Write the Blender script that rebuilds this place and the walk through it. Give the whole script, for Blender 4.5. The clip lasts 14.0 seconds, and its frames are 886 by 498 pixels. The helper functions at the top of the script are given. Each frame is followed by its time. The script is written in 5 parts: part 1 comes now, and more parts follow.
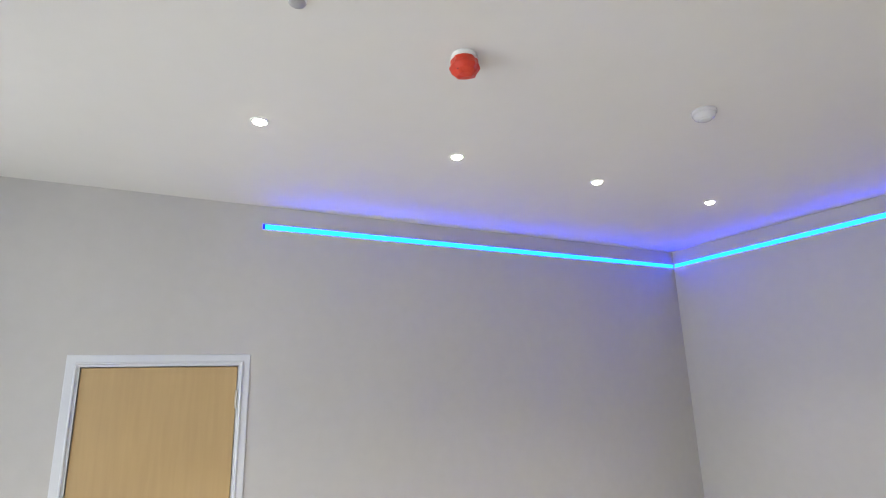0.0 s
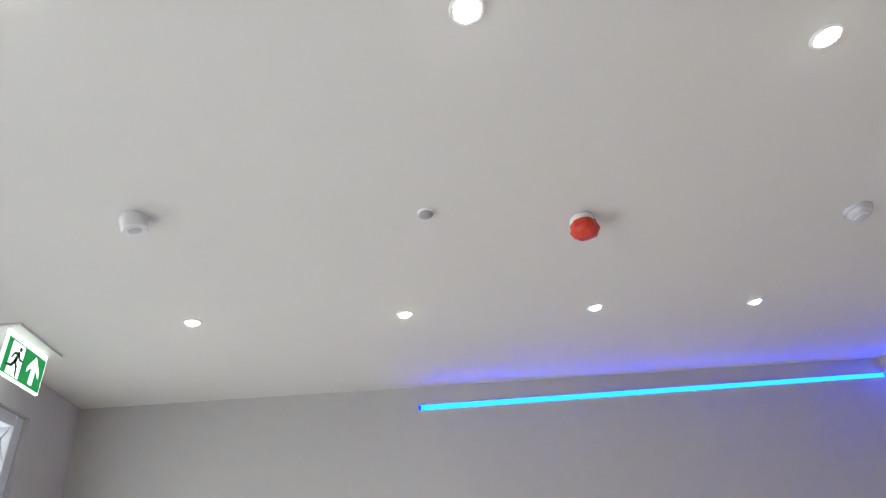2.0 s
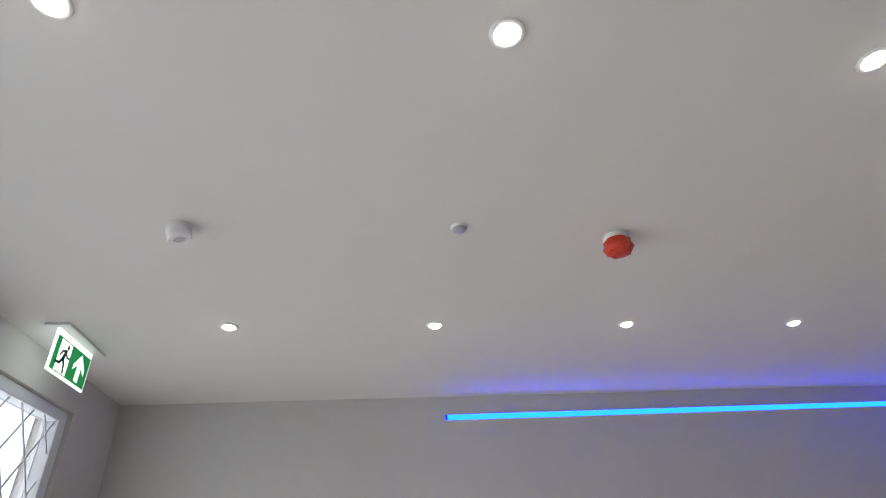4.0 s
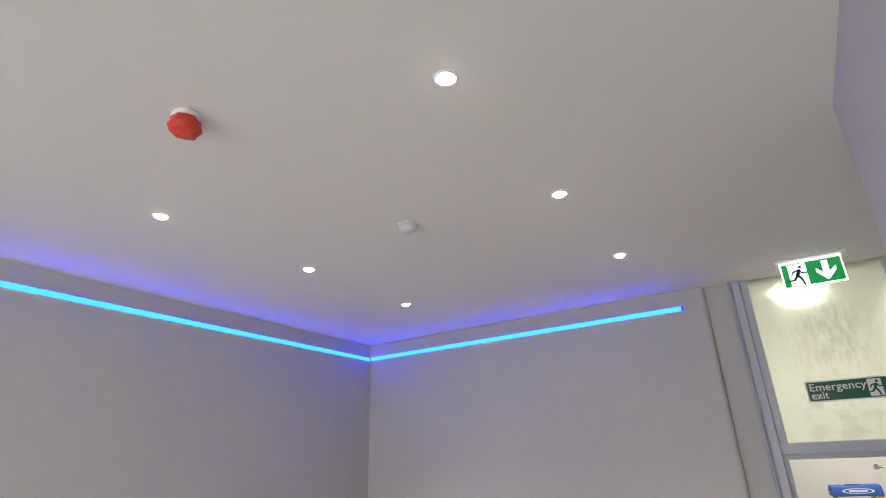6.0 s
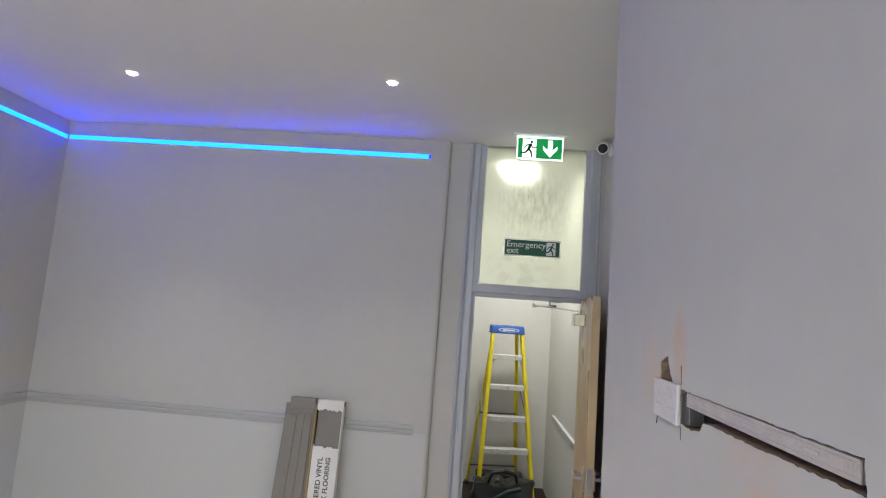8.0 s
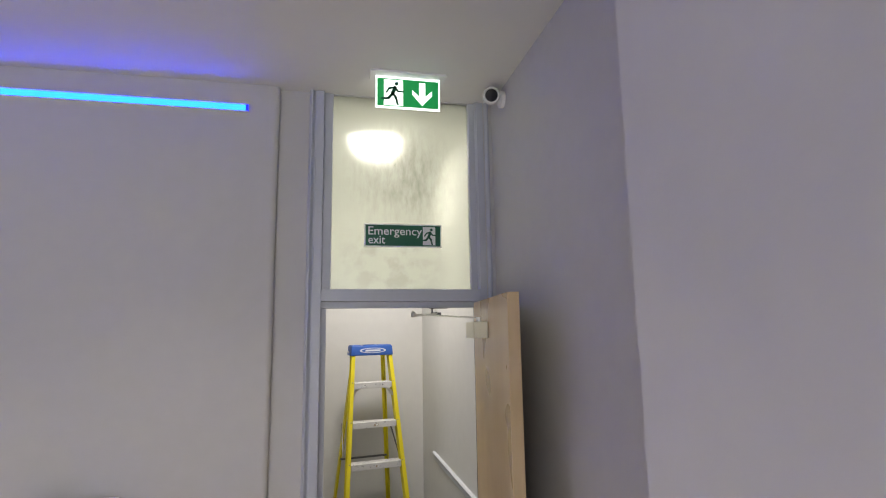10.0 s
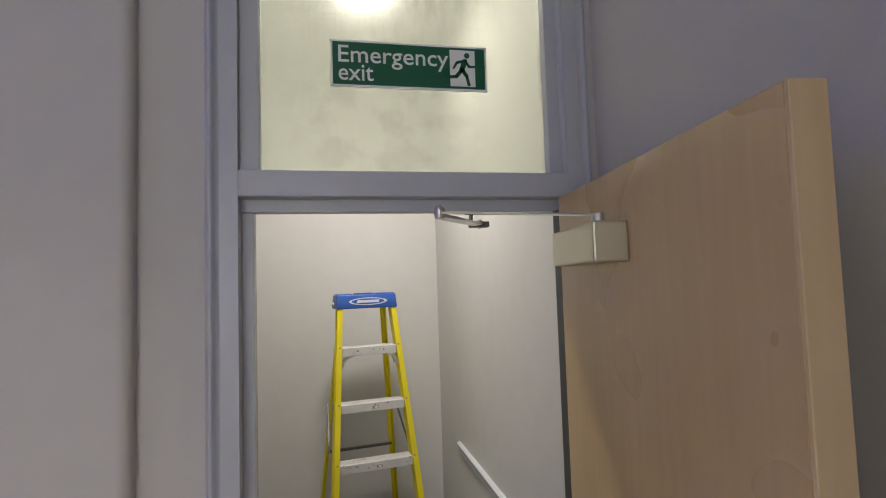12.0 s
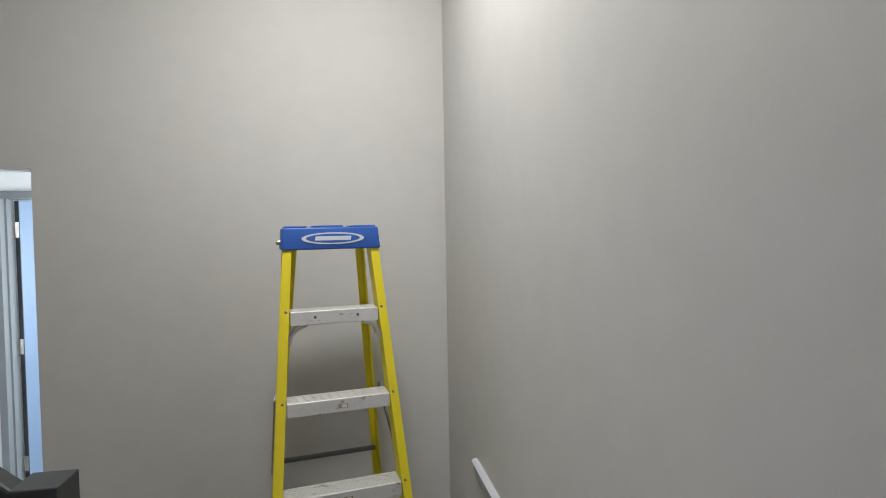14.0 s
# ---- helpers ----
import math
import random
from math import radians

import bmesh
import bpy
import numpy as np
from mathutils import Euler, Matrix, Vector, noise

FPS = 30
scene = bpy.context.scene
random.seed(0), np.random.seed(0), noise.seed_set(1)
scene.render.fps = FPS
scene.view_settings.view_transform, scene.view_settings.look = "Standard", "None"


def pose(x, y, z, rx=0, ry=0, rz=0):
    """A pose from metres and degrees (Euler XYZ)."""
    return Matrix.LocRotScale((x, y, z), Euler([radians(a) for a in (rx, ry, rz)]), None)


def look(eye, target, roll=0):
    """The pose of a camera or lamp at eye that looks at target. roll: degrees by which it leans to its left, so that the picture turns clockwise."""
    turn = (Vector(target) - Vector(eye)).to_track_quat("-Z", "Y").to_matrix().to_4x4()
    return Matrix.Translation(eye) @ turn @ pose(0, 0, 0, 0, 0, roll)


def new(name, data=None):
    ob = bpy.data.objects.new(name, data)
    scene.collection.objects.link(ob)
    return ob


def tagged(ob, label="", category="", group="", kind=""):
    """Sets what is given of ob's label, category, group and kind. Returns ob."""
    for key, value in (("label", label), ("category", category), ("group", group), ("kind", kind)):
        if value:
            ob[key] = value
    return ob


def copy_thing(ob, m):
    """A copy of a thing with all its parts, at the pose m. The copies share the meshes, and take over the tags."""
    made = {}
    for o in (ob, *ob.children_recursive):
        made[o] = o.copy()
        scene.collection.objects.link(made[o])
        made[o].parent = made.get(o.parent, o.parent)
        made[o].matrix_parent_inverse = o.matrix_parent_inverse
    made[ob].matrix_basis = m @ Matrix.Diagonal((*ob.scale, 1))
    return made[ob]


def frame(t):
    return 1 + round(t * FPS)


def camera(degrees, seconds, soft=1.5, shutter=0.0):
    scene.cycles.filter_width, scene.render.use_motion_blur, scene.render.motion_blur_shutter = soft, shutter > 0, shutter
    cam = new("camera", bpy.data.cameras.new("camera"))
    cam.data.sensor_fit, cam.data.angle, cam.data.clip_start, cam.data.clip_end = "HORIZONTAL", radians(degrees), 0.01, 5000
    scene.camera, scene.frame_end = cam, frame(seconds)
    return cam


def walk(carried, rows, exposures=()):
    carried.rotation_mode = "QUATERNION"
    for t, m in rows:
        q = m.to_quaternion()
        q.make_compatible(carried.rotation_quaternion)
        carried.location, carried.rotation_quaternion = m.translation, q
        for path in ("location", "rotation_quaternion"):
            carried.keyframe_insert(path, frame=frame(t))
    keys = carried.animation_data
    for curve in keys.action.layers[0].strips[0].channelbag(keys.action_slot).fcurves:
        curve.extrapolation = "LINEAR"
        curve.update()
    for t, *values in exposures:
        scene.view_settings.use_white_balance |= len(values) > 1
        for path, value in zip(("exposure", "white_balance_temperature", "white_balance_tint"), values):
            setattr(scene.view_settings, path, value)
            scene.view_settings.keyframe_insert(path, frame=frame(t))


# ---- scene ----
cam = camera(79.1, 14.0, soft=1.05)
PATH = [
    (0, (3.347, -4.058, 2.035), (1.614, -3.18, 2.514), -1.6),
    (0.5, (3.387, -4.098, 2.068), (1.654, -3.377, 2.758), -4.0),
    (1, (3.427, -4.095, 2.086), (1.751, -3.476, 2.985), -6.3),
    (1.5, (3.433, -4.092, 2.096), (1.77, -3.592, 3.089), -7.4),
    (2, (3.415, -4.102, 2.099), (1.739, -3.717, 3.12), -7.5),
    (2.2, (3.418, -4.109, 2.121), (1.717, -3.769, 3.119), -7.3),
    (3.25, (3.433, -4.114, 2.115), (1.725, -3.965, 3.145), -5.7),
    (4.3, (3.448, -4.12, 2.115), (1.804, -3.697, 3.172), -3.7),
    (4.5, (3.449, -4.095, 2.091), (1.839, -3.536, 3.138), -3.9),
    (5, (3.447, -4.091, 2.074), (1.972, -3.161, 3.055), -4.7),
    (5.5, (3.462, -4.069, 2.054), (2.177, -2.809, 2.928), -3.8),
    (6, (3.4, -4.039, 2.033), (2.417, -2.464, 2.777), -2.1),
    (6.5, (3.36, -4.081, 1.955), (2.754, -2.289, 2.606), 0.6),
    (7, (3.291, -4.091, 1.904), (3.01, -2.179, 2.416), 3.0),
    (7.5, (3.251, -4.047, 1.876), (3.07, -2.081, 2.191), 4.9),
    (8, (3.274, -3.905, 1.858), (3.141, -1.923, 2.088), 4.3),
    (8.5, (3.328, -3.68, 1.88), (3.22, -1.698, 2.126), 2.8),
    (9, (3.291, -3.401, 1.857), (3.28, -1.415, 2.097), 1.2),
    (9.2, (3.268, -3.266, 1.853), (3.41, -1.287, 2.099), -0.3),
    (11.3, (3.374, -1.847, 1.891), (3.875, 0.054, 2.261), -1.5),
    (11.5, (3.394, -1.697, 1.864), (3.895, 0.209, 2.207), -1.7),
    (12, (3.46, -1.298, 1.801), (3.858, 0.658, 1.929), -1.8),
    (12.5, (3.428, -0.929, 1.739), (3.791, 1.038, 1.736), -1.1),
    (13, (3.507, -0.606, 1.705), (3.886, 1.357, 1.638), -0.3),
    (13.5, (3.642, -0.356, 1.739), (4.01, 1.608, 1.66), -0.4),
    (14, (3.701, -0.132, 1.726), (4.049, 1.837, 1.664), -1.0),
]
EXPOSURES = [(0, 0.90, 6500, 4), (0.5, 0.86, 6500, 4), (2, 0.70, 6500, 5), (4.5, 0.25, 6500, 7), (5, 0.31, 6520, 7), (6, 0.60, 6720, 8), (6.5, 0.58, 6620, 8), (7, 0.60, 6540, 5),
             (8, 0.58, 6480, 5), (8.5, 0.58, 6560, 8), (9, 0.55, 6620, 11), (11.5, 0.36, 6520, 9), (12, 0.28, 6700, 11), (12.5, 0.31, 6680, 10), (13, 0.47, 6380, 3), (13.5, 0.30, 6130, 4), (14, 0.16, 6200, 9)]
walk(cam, [(t, look(eye, target, roll)) for t, eye, target, roll in PATH], EXPOSURES)

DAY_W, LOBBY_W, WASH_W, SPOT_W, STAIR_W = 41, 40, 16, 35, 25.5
LED_COLOR, LED_GLOW, SIGN_GLOW = (0.002, 0.036, 1.0), 15.5, 0.95
ELBOW, FOOT = (3.668, -0.253, 1.943), (3.842, 0.080, 1.955)
LADDER_TURN = 9

# ---- light ----
world = bpy.data.worlds.new("world")
scene.world = world
world.use_nodes = True
sky = world.node_tree.nodes.new("ShaderNodeTexSky")
sky.sky_type, sky.sun_disc = "NISHITA", False
sky.sun_elevation, sky.sun_rotation = radians(35), radians(150)
world.node_tree.nodes["Background"].inputs["Strength"].default_value = 0.1
world.node_tree.links.new(sky.outputs["Color"], world.node_tree.nodes["Background"].inputs["Color"])

CEIL = 3.13          # ceiling height of the room
WELL = 3.32          # ceiling height of the stairwell
XR = 4.16            # wall of the recess beside the exit door
BX, BY0, BY1 = 3.732, -3.30, -2.01   # chimney breast: face, near and far edges
YC = -5.57           # window wall
SX, SY = 4.15, 2.33  # stairwell: side wall and back wall
LAMP_ROWS = [(1.147, y) for y in (-4.72, -3.80, -2.85, -1.935, -0.97)] + [(2.72, y) for y in (-4.74, -3.82, -2.897, -1.955, -1.005)]


def area_lamp(name, m, size_x, size_y, watts, color, shape="RECTANGLE", spread=180):
    data = bpy.data.lights.new(name, "AREA")
    data.shape, data.size, data.size_y, data.energy, data.color = shape, size_x, size_y, watts, color
    data.spread = radians(spread)
    ob = new(name, data)
    ob.matrix_world = m
    return ob


# daylight in the window opening of the room
area_lamp("window_daylight", pose(2.128, YC - 0.170, 1.95, 90, 0, 0), 3.22, 1.97, DAY_W, (0.90, 0.93, 1.0))
# fill for the lobby behind the stairs, from two added, unseen openings
area_lamp("lobby_daylight_fill", pose(3.24, 3.06, 1.45, 90, 0, 90), 0.76, 0.9, LOBBY_W, (0.88, 0.94, 1.0))
area_lamp("washroom_daylight_fill", pose(3.04, 4.35, 1.50, 90, 0, 90), 0.76, 0.9, WASH_W, (0.88, 0.94, 1.0))
for lx, ly in LAMP_ROWS:
    d = bpy.data.lights.new("downlight_beam", "SPOT")
    d.energy, d.color, d.spot_size, d.spot_blend, d.shadow_soft_size = SPOT_W, (1.0, 0.92, 0.82), radians(92), 1.0, 0.015
    new("downlight_beam", d).matrix_world = pose(lx, ly, CEIL - 0.036)
area_lamp("stair_light_beam", pose(3.61, 1.13, WELL - 0.10), 0.3, 0.3, STAIR_W, (1.0, 0.955, 0.895), "DISK")


# ---- materials ----
def material(name, color, rough=0.5, metal=0.0, spots=0.06, scale=6.0, bump=0.0, bump_scale=60.0, spec=0.5, second=None):
    """A surface with drifting tone at two scales and a fine relief."""
    mat = bpy.data.materials.new(name)
    mat.use_nodes = True
    nt = mat.node_tree
    b = nt.nodes["Principled BSDF"]
    b.inputs["Roughness"].default_value, b.inputs["Metallic"].default_value = rough, metal
    b.inputs["Specular IOR Level"].default_value = spec
    co = nt.nodes.new("ShaderNodeTexCoord")
    big, small = nt.nodes.new("ShaderNodeTexNoise"), nt.nodes.new("ShaderNodeTexNoise")
    big.inputs["Scale"].default_value, small.inputs["Scale"].default_value = scale, scale * 9
    big.inputs["Detail"].default_value, small.inputs["Detail"].default_value = 4, 3
    add = nt.nodes.new("ShaderNodeMath")
    add.operation = "ADD"
    mix = nt.nodes.new("ShaderNodeMix")
    mix.data_type = "RGBA"
    second = second or [c * (1 - spots * 2.5) for c in color]
    mix.inputs["A"].default_value, mix.inputs["B"].default_value = (*[min(1, c * (1 + spots)) for c in color], 1), (*second, 1)
    half = nt.nodes.new("ShaderNodeMath")
    half.operation, half.inputs[1].default_value = "MULTIPLY", 0.5
    for n in (big, small):
        nt.links.new(co.outputs["Object"], n.inputs["Vector"])
    nt.links.new(big.outputs["Fac"], add.inputs[0])
    nt.links.new(small.outputs["Fac"], add.inputs[1])
    nt.links.new(add.outputs[0], half.inputs[0])
    nt.links.new(half.outputs[0], mix.inputs["Factor"])
    nt.links.new(mix.outputs["Result"], b.inputs["Base Color"])
    if bump:
        fine, bm_ = nt.nodes.new("ShaderNodeTexNoise"), nt.nodes.new("ShaderNodeBump")
        fine.inputs["Scale"].default_value, fine.inputs["Detail"].default_value = bump_scale, 5
        bm_.inputs["Strength"].default_value, bm_.inputs["Distance"].default_value = bump, 0.004
        nt.links.new(co.outputs["Object"], fine.inputs["Vector"])
        nt.links.new(fine.outputs["Fac"], bm_.inputs["Height"])
        nt.links.new(bm_.outputs["Normal"], b.inputs["Normal"])
    return mat


def glow(name, color, strength):
    mat = bpy.data.materials.new(name)
    mat.use_nodes = True
    b = mat.node_tree.nodes["Principled BSDF"]
    b.inputs["Base Color"].default_value = (*[min(1, c) for c in color], 1)
    b.inputs["Emission Color"].default_value, b.inputs["Emission Strength"].default_value = (*color, 1), strength
    return mat


def wood(name, light, dark, along="Z", rough=0.45):
    mat = material(name, light, rough, bump=0.05, bump_scale=90)
    nt = mat.node_tree
    b = nt.nodes["Principled BSDF"]
    co, mp = nt.nodes.new("ShaderNodeTexCoord"), nt.nodes.new("ShaderNodeMapping")
    mp.inputs["Scale"].default_value = (14, 14, 0.9) if along == "Z" else (0.9, 14, 14)
    grain, clouds, ramp = nt.nodes.new("ShaderNodeTexNoise"), nt.nodes.new("ShaderNodeTexNoise"), nt.nodes.new("ShaderNodeMix")
    grain.inputs["Scale"].default_value, grain.inputs["Detail"].default_value, grain.inputs["Distortion"].default_value = 3.0, 6, 0.25
    clouds.inputs["Scale"].default_value, clouds.inputs["Detail"].default_value = 2.2, 2
    ramp.data_type = "RGBA"
    ramp.inputs["A"].default_value, ramp.inputs["B"].default_value = (*light, 1), (*dark, 1)
    add = nt.nodes.new("ShaderNodeMath")
    add.operation, add.inputs[2].default_value = "MULTIPLY_ADD", -0.1
    nt.links.new(co.outputs["Object"], mp.inputs["Vector"])
    nt.links.new(mp.outputs["Vector"], grain.inputs["Vector"])
    nt.links.new(co.outputs["Object"], clouds.inputs["Vector"])
    nt.links.new(grain.outputs["Fac"], add.inputs[0])
    add.inputs[1].default_value = 1.2
    sheen = nt.nodes.new("ShaderNodeMapRange")
    sheen.inputs["From Min"].default_value, sheen.inputs["From Max"].default_value = 0.3, 0.7
    sheen.inputs["To Min"].default_value, sheen.inputs["To Max"].default_value = rough * 0.7, rough * 1.4
    nt.links.new(clouds.outputs["Fac"], sheen.inputs["Value"])
    nt.links.new(sheen.outputs["Result"], b.inputs["Roughness"])
    patch, clamp = nt.nodes.new("ShaderNodeMath"), nt.nodes.new("ShaderNodeMath")
    patch.operation, patch.inputs[1].default_value, patch.inputs[2].default_value = "MULTIPLY_ADD", 1.0, -0.5
    clamp.operation, clamp.use_clamp = "ADD", True
    nt.links.new(clouds.outputs["Fac"], patch.inputs[0])
    nt.links.new(add.outputs[0], clamp.inputs[0])
    nt.links.new(patch.outputs[0], clamp.inputs[1])
    nt.links.new(clamp.outputs[0], ramp.inputs["Factor"])
    nt.links.new(ramp.outputs["Result"], b.inputs["Base Color"])
    return mat


def scuffed(mat):
    """Dark boot marks and scratches over a worn metal."""
    nt = mat.node_tree
    b = nt.nodes["Principled BSDF"]
    base = b.inputs["Base Color"].links[0].from_socket
    co, mp, noi, edge, mix = (nt.nodes.new(k) for k in ("ShaderNodeTexCoord", "ShaderNodeMapping", "ShaderNodeTexNoise", "ShaderNodeMapRange", "ShaderNodeMix"))
    mp.inputs["Scale"].default_value, mp.inputs["Rotation"].default_value = (16, 30, 30), (0.2, 0.3, 0.5)
    noi.inputs["Scale"].default_value, noi.inputs["Detail"].default_value, noi.inputs["Roughness"].default_value = 1.6, 5, 0.65
    edge.inputs["From Min"].default_value, edge.inputs["From Max"].default_value, edge.inputs["To Max"].default_value = 0.60, 0.68, 0.7
    mix.data_type = "RGBA"
    mix.inputs["B"].default_value = (0.16, 0.145, 0.13, 1)
    nt.links.new(co.outputs["Object"], mp.inputs["Vector"])
    nt.links.new(mp.outputs["Vector"], noi.inputs["Vector"])
    nt.links.new(noi.outputs["Fac"], edge.inputs["Value"])
    nt.links.new(edge.outputs["Result"], mix.inputs["Factor"])
    nt.links.new(base, mix.inputs["A"])
    nt.links.new(mix.outputs["Result"], b.inputs["Base Color"])
    return mat


WALL = material("grey_emulsion", (0.505, 0.494, 0.483), 0.75, spots=0.045, scale=1.3, bump=0.12, bump_scale=45, spec=0.25)
WALL_LOW = material("pale_lower_emulsion", (0.535, 0.535, 0.53), 0.6, spots=0.02, scale=1.5, bump=0.1, bump_scale=45, spec=0.3)
LOBBY_WHITE = material("white_lobby_emulsion", (0.78, 0.78, 0.77), 0.6, spots=0.02, scale=1.5, bump=0.1, bump_scale=45, spec=0.3)
DADO = material("pale_grey_gloss", (0.43, 0.435, 0.45), 0.5, spots=0.03, scale=5, bump=0.04, bump_scale=25)
FRAME_GREY = material("mid_grey_gloss", (0.20, 0.21, 0.215), 0.4, spots=0.04, scale=6, bump=0.04, bump_scale=25)
CEILING = material("ceiling_emulsion", (0.70, 0.69, 0.67), 0.8, spots=0.02, scale=1.1, bump=0.1, bump_scale=35, spec=0.2)
STAIR_WALL = material("stairwell_emulsion", (0.62, 0.61, 0.585), 0.6, spots=0.045, scale=1.2, bump=0.14, bump_scale=40, spec=0.3)
TRIM = material("blue_grey_gloss", (0.43, 0.448, 0.495), 0.35, spots=0.03, scale=5, bump=0.04, bump_scale=25)
ARCH = material("white_satin_trim", (0.62, 0.64, 0.68), 0.4, spots=0.02, scale=5, bump=0.03, bump_scale=25)
CHARCOAL = material("charcoal_satin", (0.05, 0.056, 0.056), 0.42, spots=0.12, scale=7, bump=0.06, bump_scale=30)
WHITE_PLASTIC = material("white_plastic", (0.80, 0.80, 0.79), 0.25, spots=0.015, scale=20)
DETECTOR = material("off_white_glossy_plastic", (0.60, 0.60, 0.62), 0.12, spots=0.02, scale=20)
CARPET = material("dark_brown_carpet", (0.05, 0.042, 0.036), 0.95, spots=0.25, scale=9, bump=0.6, bump_scale=160, spec=0.1)
GREY_PLASTIC = material("grey_plastic", (0.5, 0.5, 0.5), 0.4, spots=0.03, scale=20)
BLACK = material("black_plastic", (0.02, 0.02, 0.022), 0.3, spots=0.1, scale=20)
RED = material("red_plastic_cap", (0.62, 0.046, 0.02), 0.38, spots=0.06, scale=25, bump=0.25, bump_scale=40)
YELLOW = material("yellow_fibreglass", (0.74, 0.62, 0.012), 0.45, spots=0.05, scale=9, bump=0.05, bump_scale=120)
BLUE = material("blue_moulded_plastic", (0.025, 0.105, 0.43), 0.42, spots=0.08, scale=14, bump=0.06, bump_scale=80)
ALU = scuffed(material("worn_aluminium", (0.70, 0.69, 0.67), 0.45, 0.35, spots=0.10, scale=16, bump=0.1, bump_scale=70))
STEEL = material("brushed_steel", (0.62, 0.61, 0.58), 0.28, 0.95, spots=0.05, scale=30)
SATIN_STEEL = material("satin_cover_steel", (0.58, 0.55, 0.43), 0.33, 0.8, spots=0.03, scale=20)
DARK_STEEL = material("dull_dark_steel", (0.16, 0.16, 0.16), 0.45, 0.6, spots=0.1, scale=30)
BRASS = material("dull_rivet", (0.45, 0.40, 0.30), 0.4, 0.9, spots=0.1, scale=60)
BEECH = wood("beech_veneer", (0.55, 0.40, 0.22), (0.46, 0.32, 0.165), rough=0.30)
BEECH_EDGE = wood("beech_lipping", (0.62, 0.47, 0.28), (0.54, 0.39, 0.21))
OAK = wood("tan_veneer", (0.47, 0.335, 0.165), (0.41, 0.285, 0.135))
CARD = material("grey_card", (0.235, 0.22, 0.205), 0.85, spots=0.1, scale=8, bump=0.15, bump_scale=40)
CARD_BROWN = material("brown_card", (0.36, 0.25, 0.14), 0.85, spots=0.1, scale=9, bump=0.2, bump_scale=50)
CARD_WHITE = material("white_printed_card", (0.72, 0.71, 0.70), 0.6, spots=0.04, scale=9, bump=0.08, bump_scale=30)
INK = material("dark_print", (0.035, 0.035, 0.04), 0.6)
GREEN = material("green_sign_face", (0.004, 0.10, 0.045), 0.35, spots=0.03, scale=30)
SIGN_WHITE = material("white_sign_print", (0.75, 0.78, 0.76), 0.35, spots=0.02, scale=30)
LIT_GREEN = glow("lit_green_face", (0.005, 0.24, 0.055), 0.5)
LIT_WHITE = glow("lit_white_face", (0.93, 1.0, 0.95), SIGN_GLOW)
LED = glow("blue_led_diffuser", LED_COLOR, LED_GLOW)
# end cap glows by itself in place of strip light leaking through
LED_END = glow("lit_blue_end", (0.004, 0.012, 1.0), 1.6)
LAMP_FACE = glow("downlight_lens", (1.0, 0.93, 0.82), 30.0)
BULKHEAD = glow("bulkhead_diffuser", (1.0, 0.98, 0.9), 12.0)
# floor out of view, its boards kept pale to bounce light upward
FLOOR = wood("pale_bounce_floorboard", (0.62, 0.57, 0.51), (0.50, 0.455, 0.40), along="X", rough=0.55)
BRICK = material("broken_plaster", (0.30, 0.20, 0.14), 0.9, spots=0.3, scale=14, bump=0.8, bump_scale=40, second=(0.12, 0.075, 0.05))
DARK_HOLE = material("dark_cavity", (0.06, 0.05, 0.045), 0.9, spots=0.3, scale=20, bump=0.5, bump_scale=40)
BLUE_DOOR = material("pale_blue_door_paint", (0.20, 0.275, 0.385), 0.4, spots=0.03, scale=3, bump=0.05, bump_scale=20)
BAG = material("black_nylon", (0.012, 0.012, 0.014), 0.34, spots=0.2, scale=12, bump=0.5, bump_scale=22)
TEAL = material("dark_green_strap", (0.010, 0.035, 0.035), 0.6, spots=0.15, scale=20)
TRUNK = material("dusty_white_plastic", (0.60, 0.57, 0.57), 0.5, spots=0.12, scale=30, bump=0.2, bump_scale=60, second=(0.30, 0.25, 0.22))
# near-white tone stands in for sun falling on this floor
LOBBY_FLOOR = material("sun_bright_vinyl", (0.74, 0.75, 0.76), 0.3, spots=0.04, scale=5, bump=0.03, bump_scale=60)
SOCKET_WHITE = material("dusty_socket_white", (0.64, 0.62, 0.63), 0.35, spots=0.10, scale=22, bump=0.1, bump_scale=80)
SENSOR_GREY = material("dull_grey_lens", (0.36, 0.36, 0.37), 0.4, spots=0.03, scale=20)
SILVER_PRINT = material("silver_print", (0.62, 0.64, 0.68), 0.4, spots=0.03, scale=40)


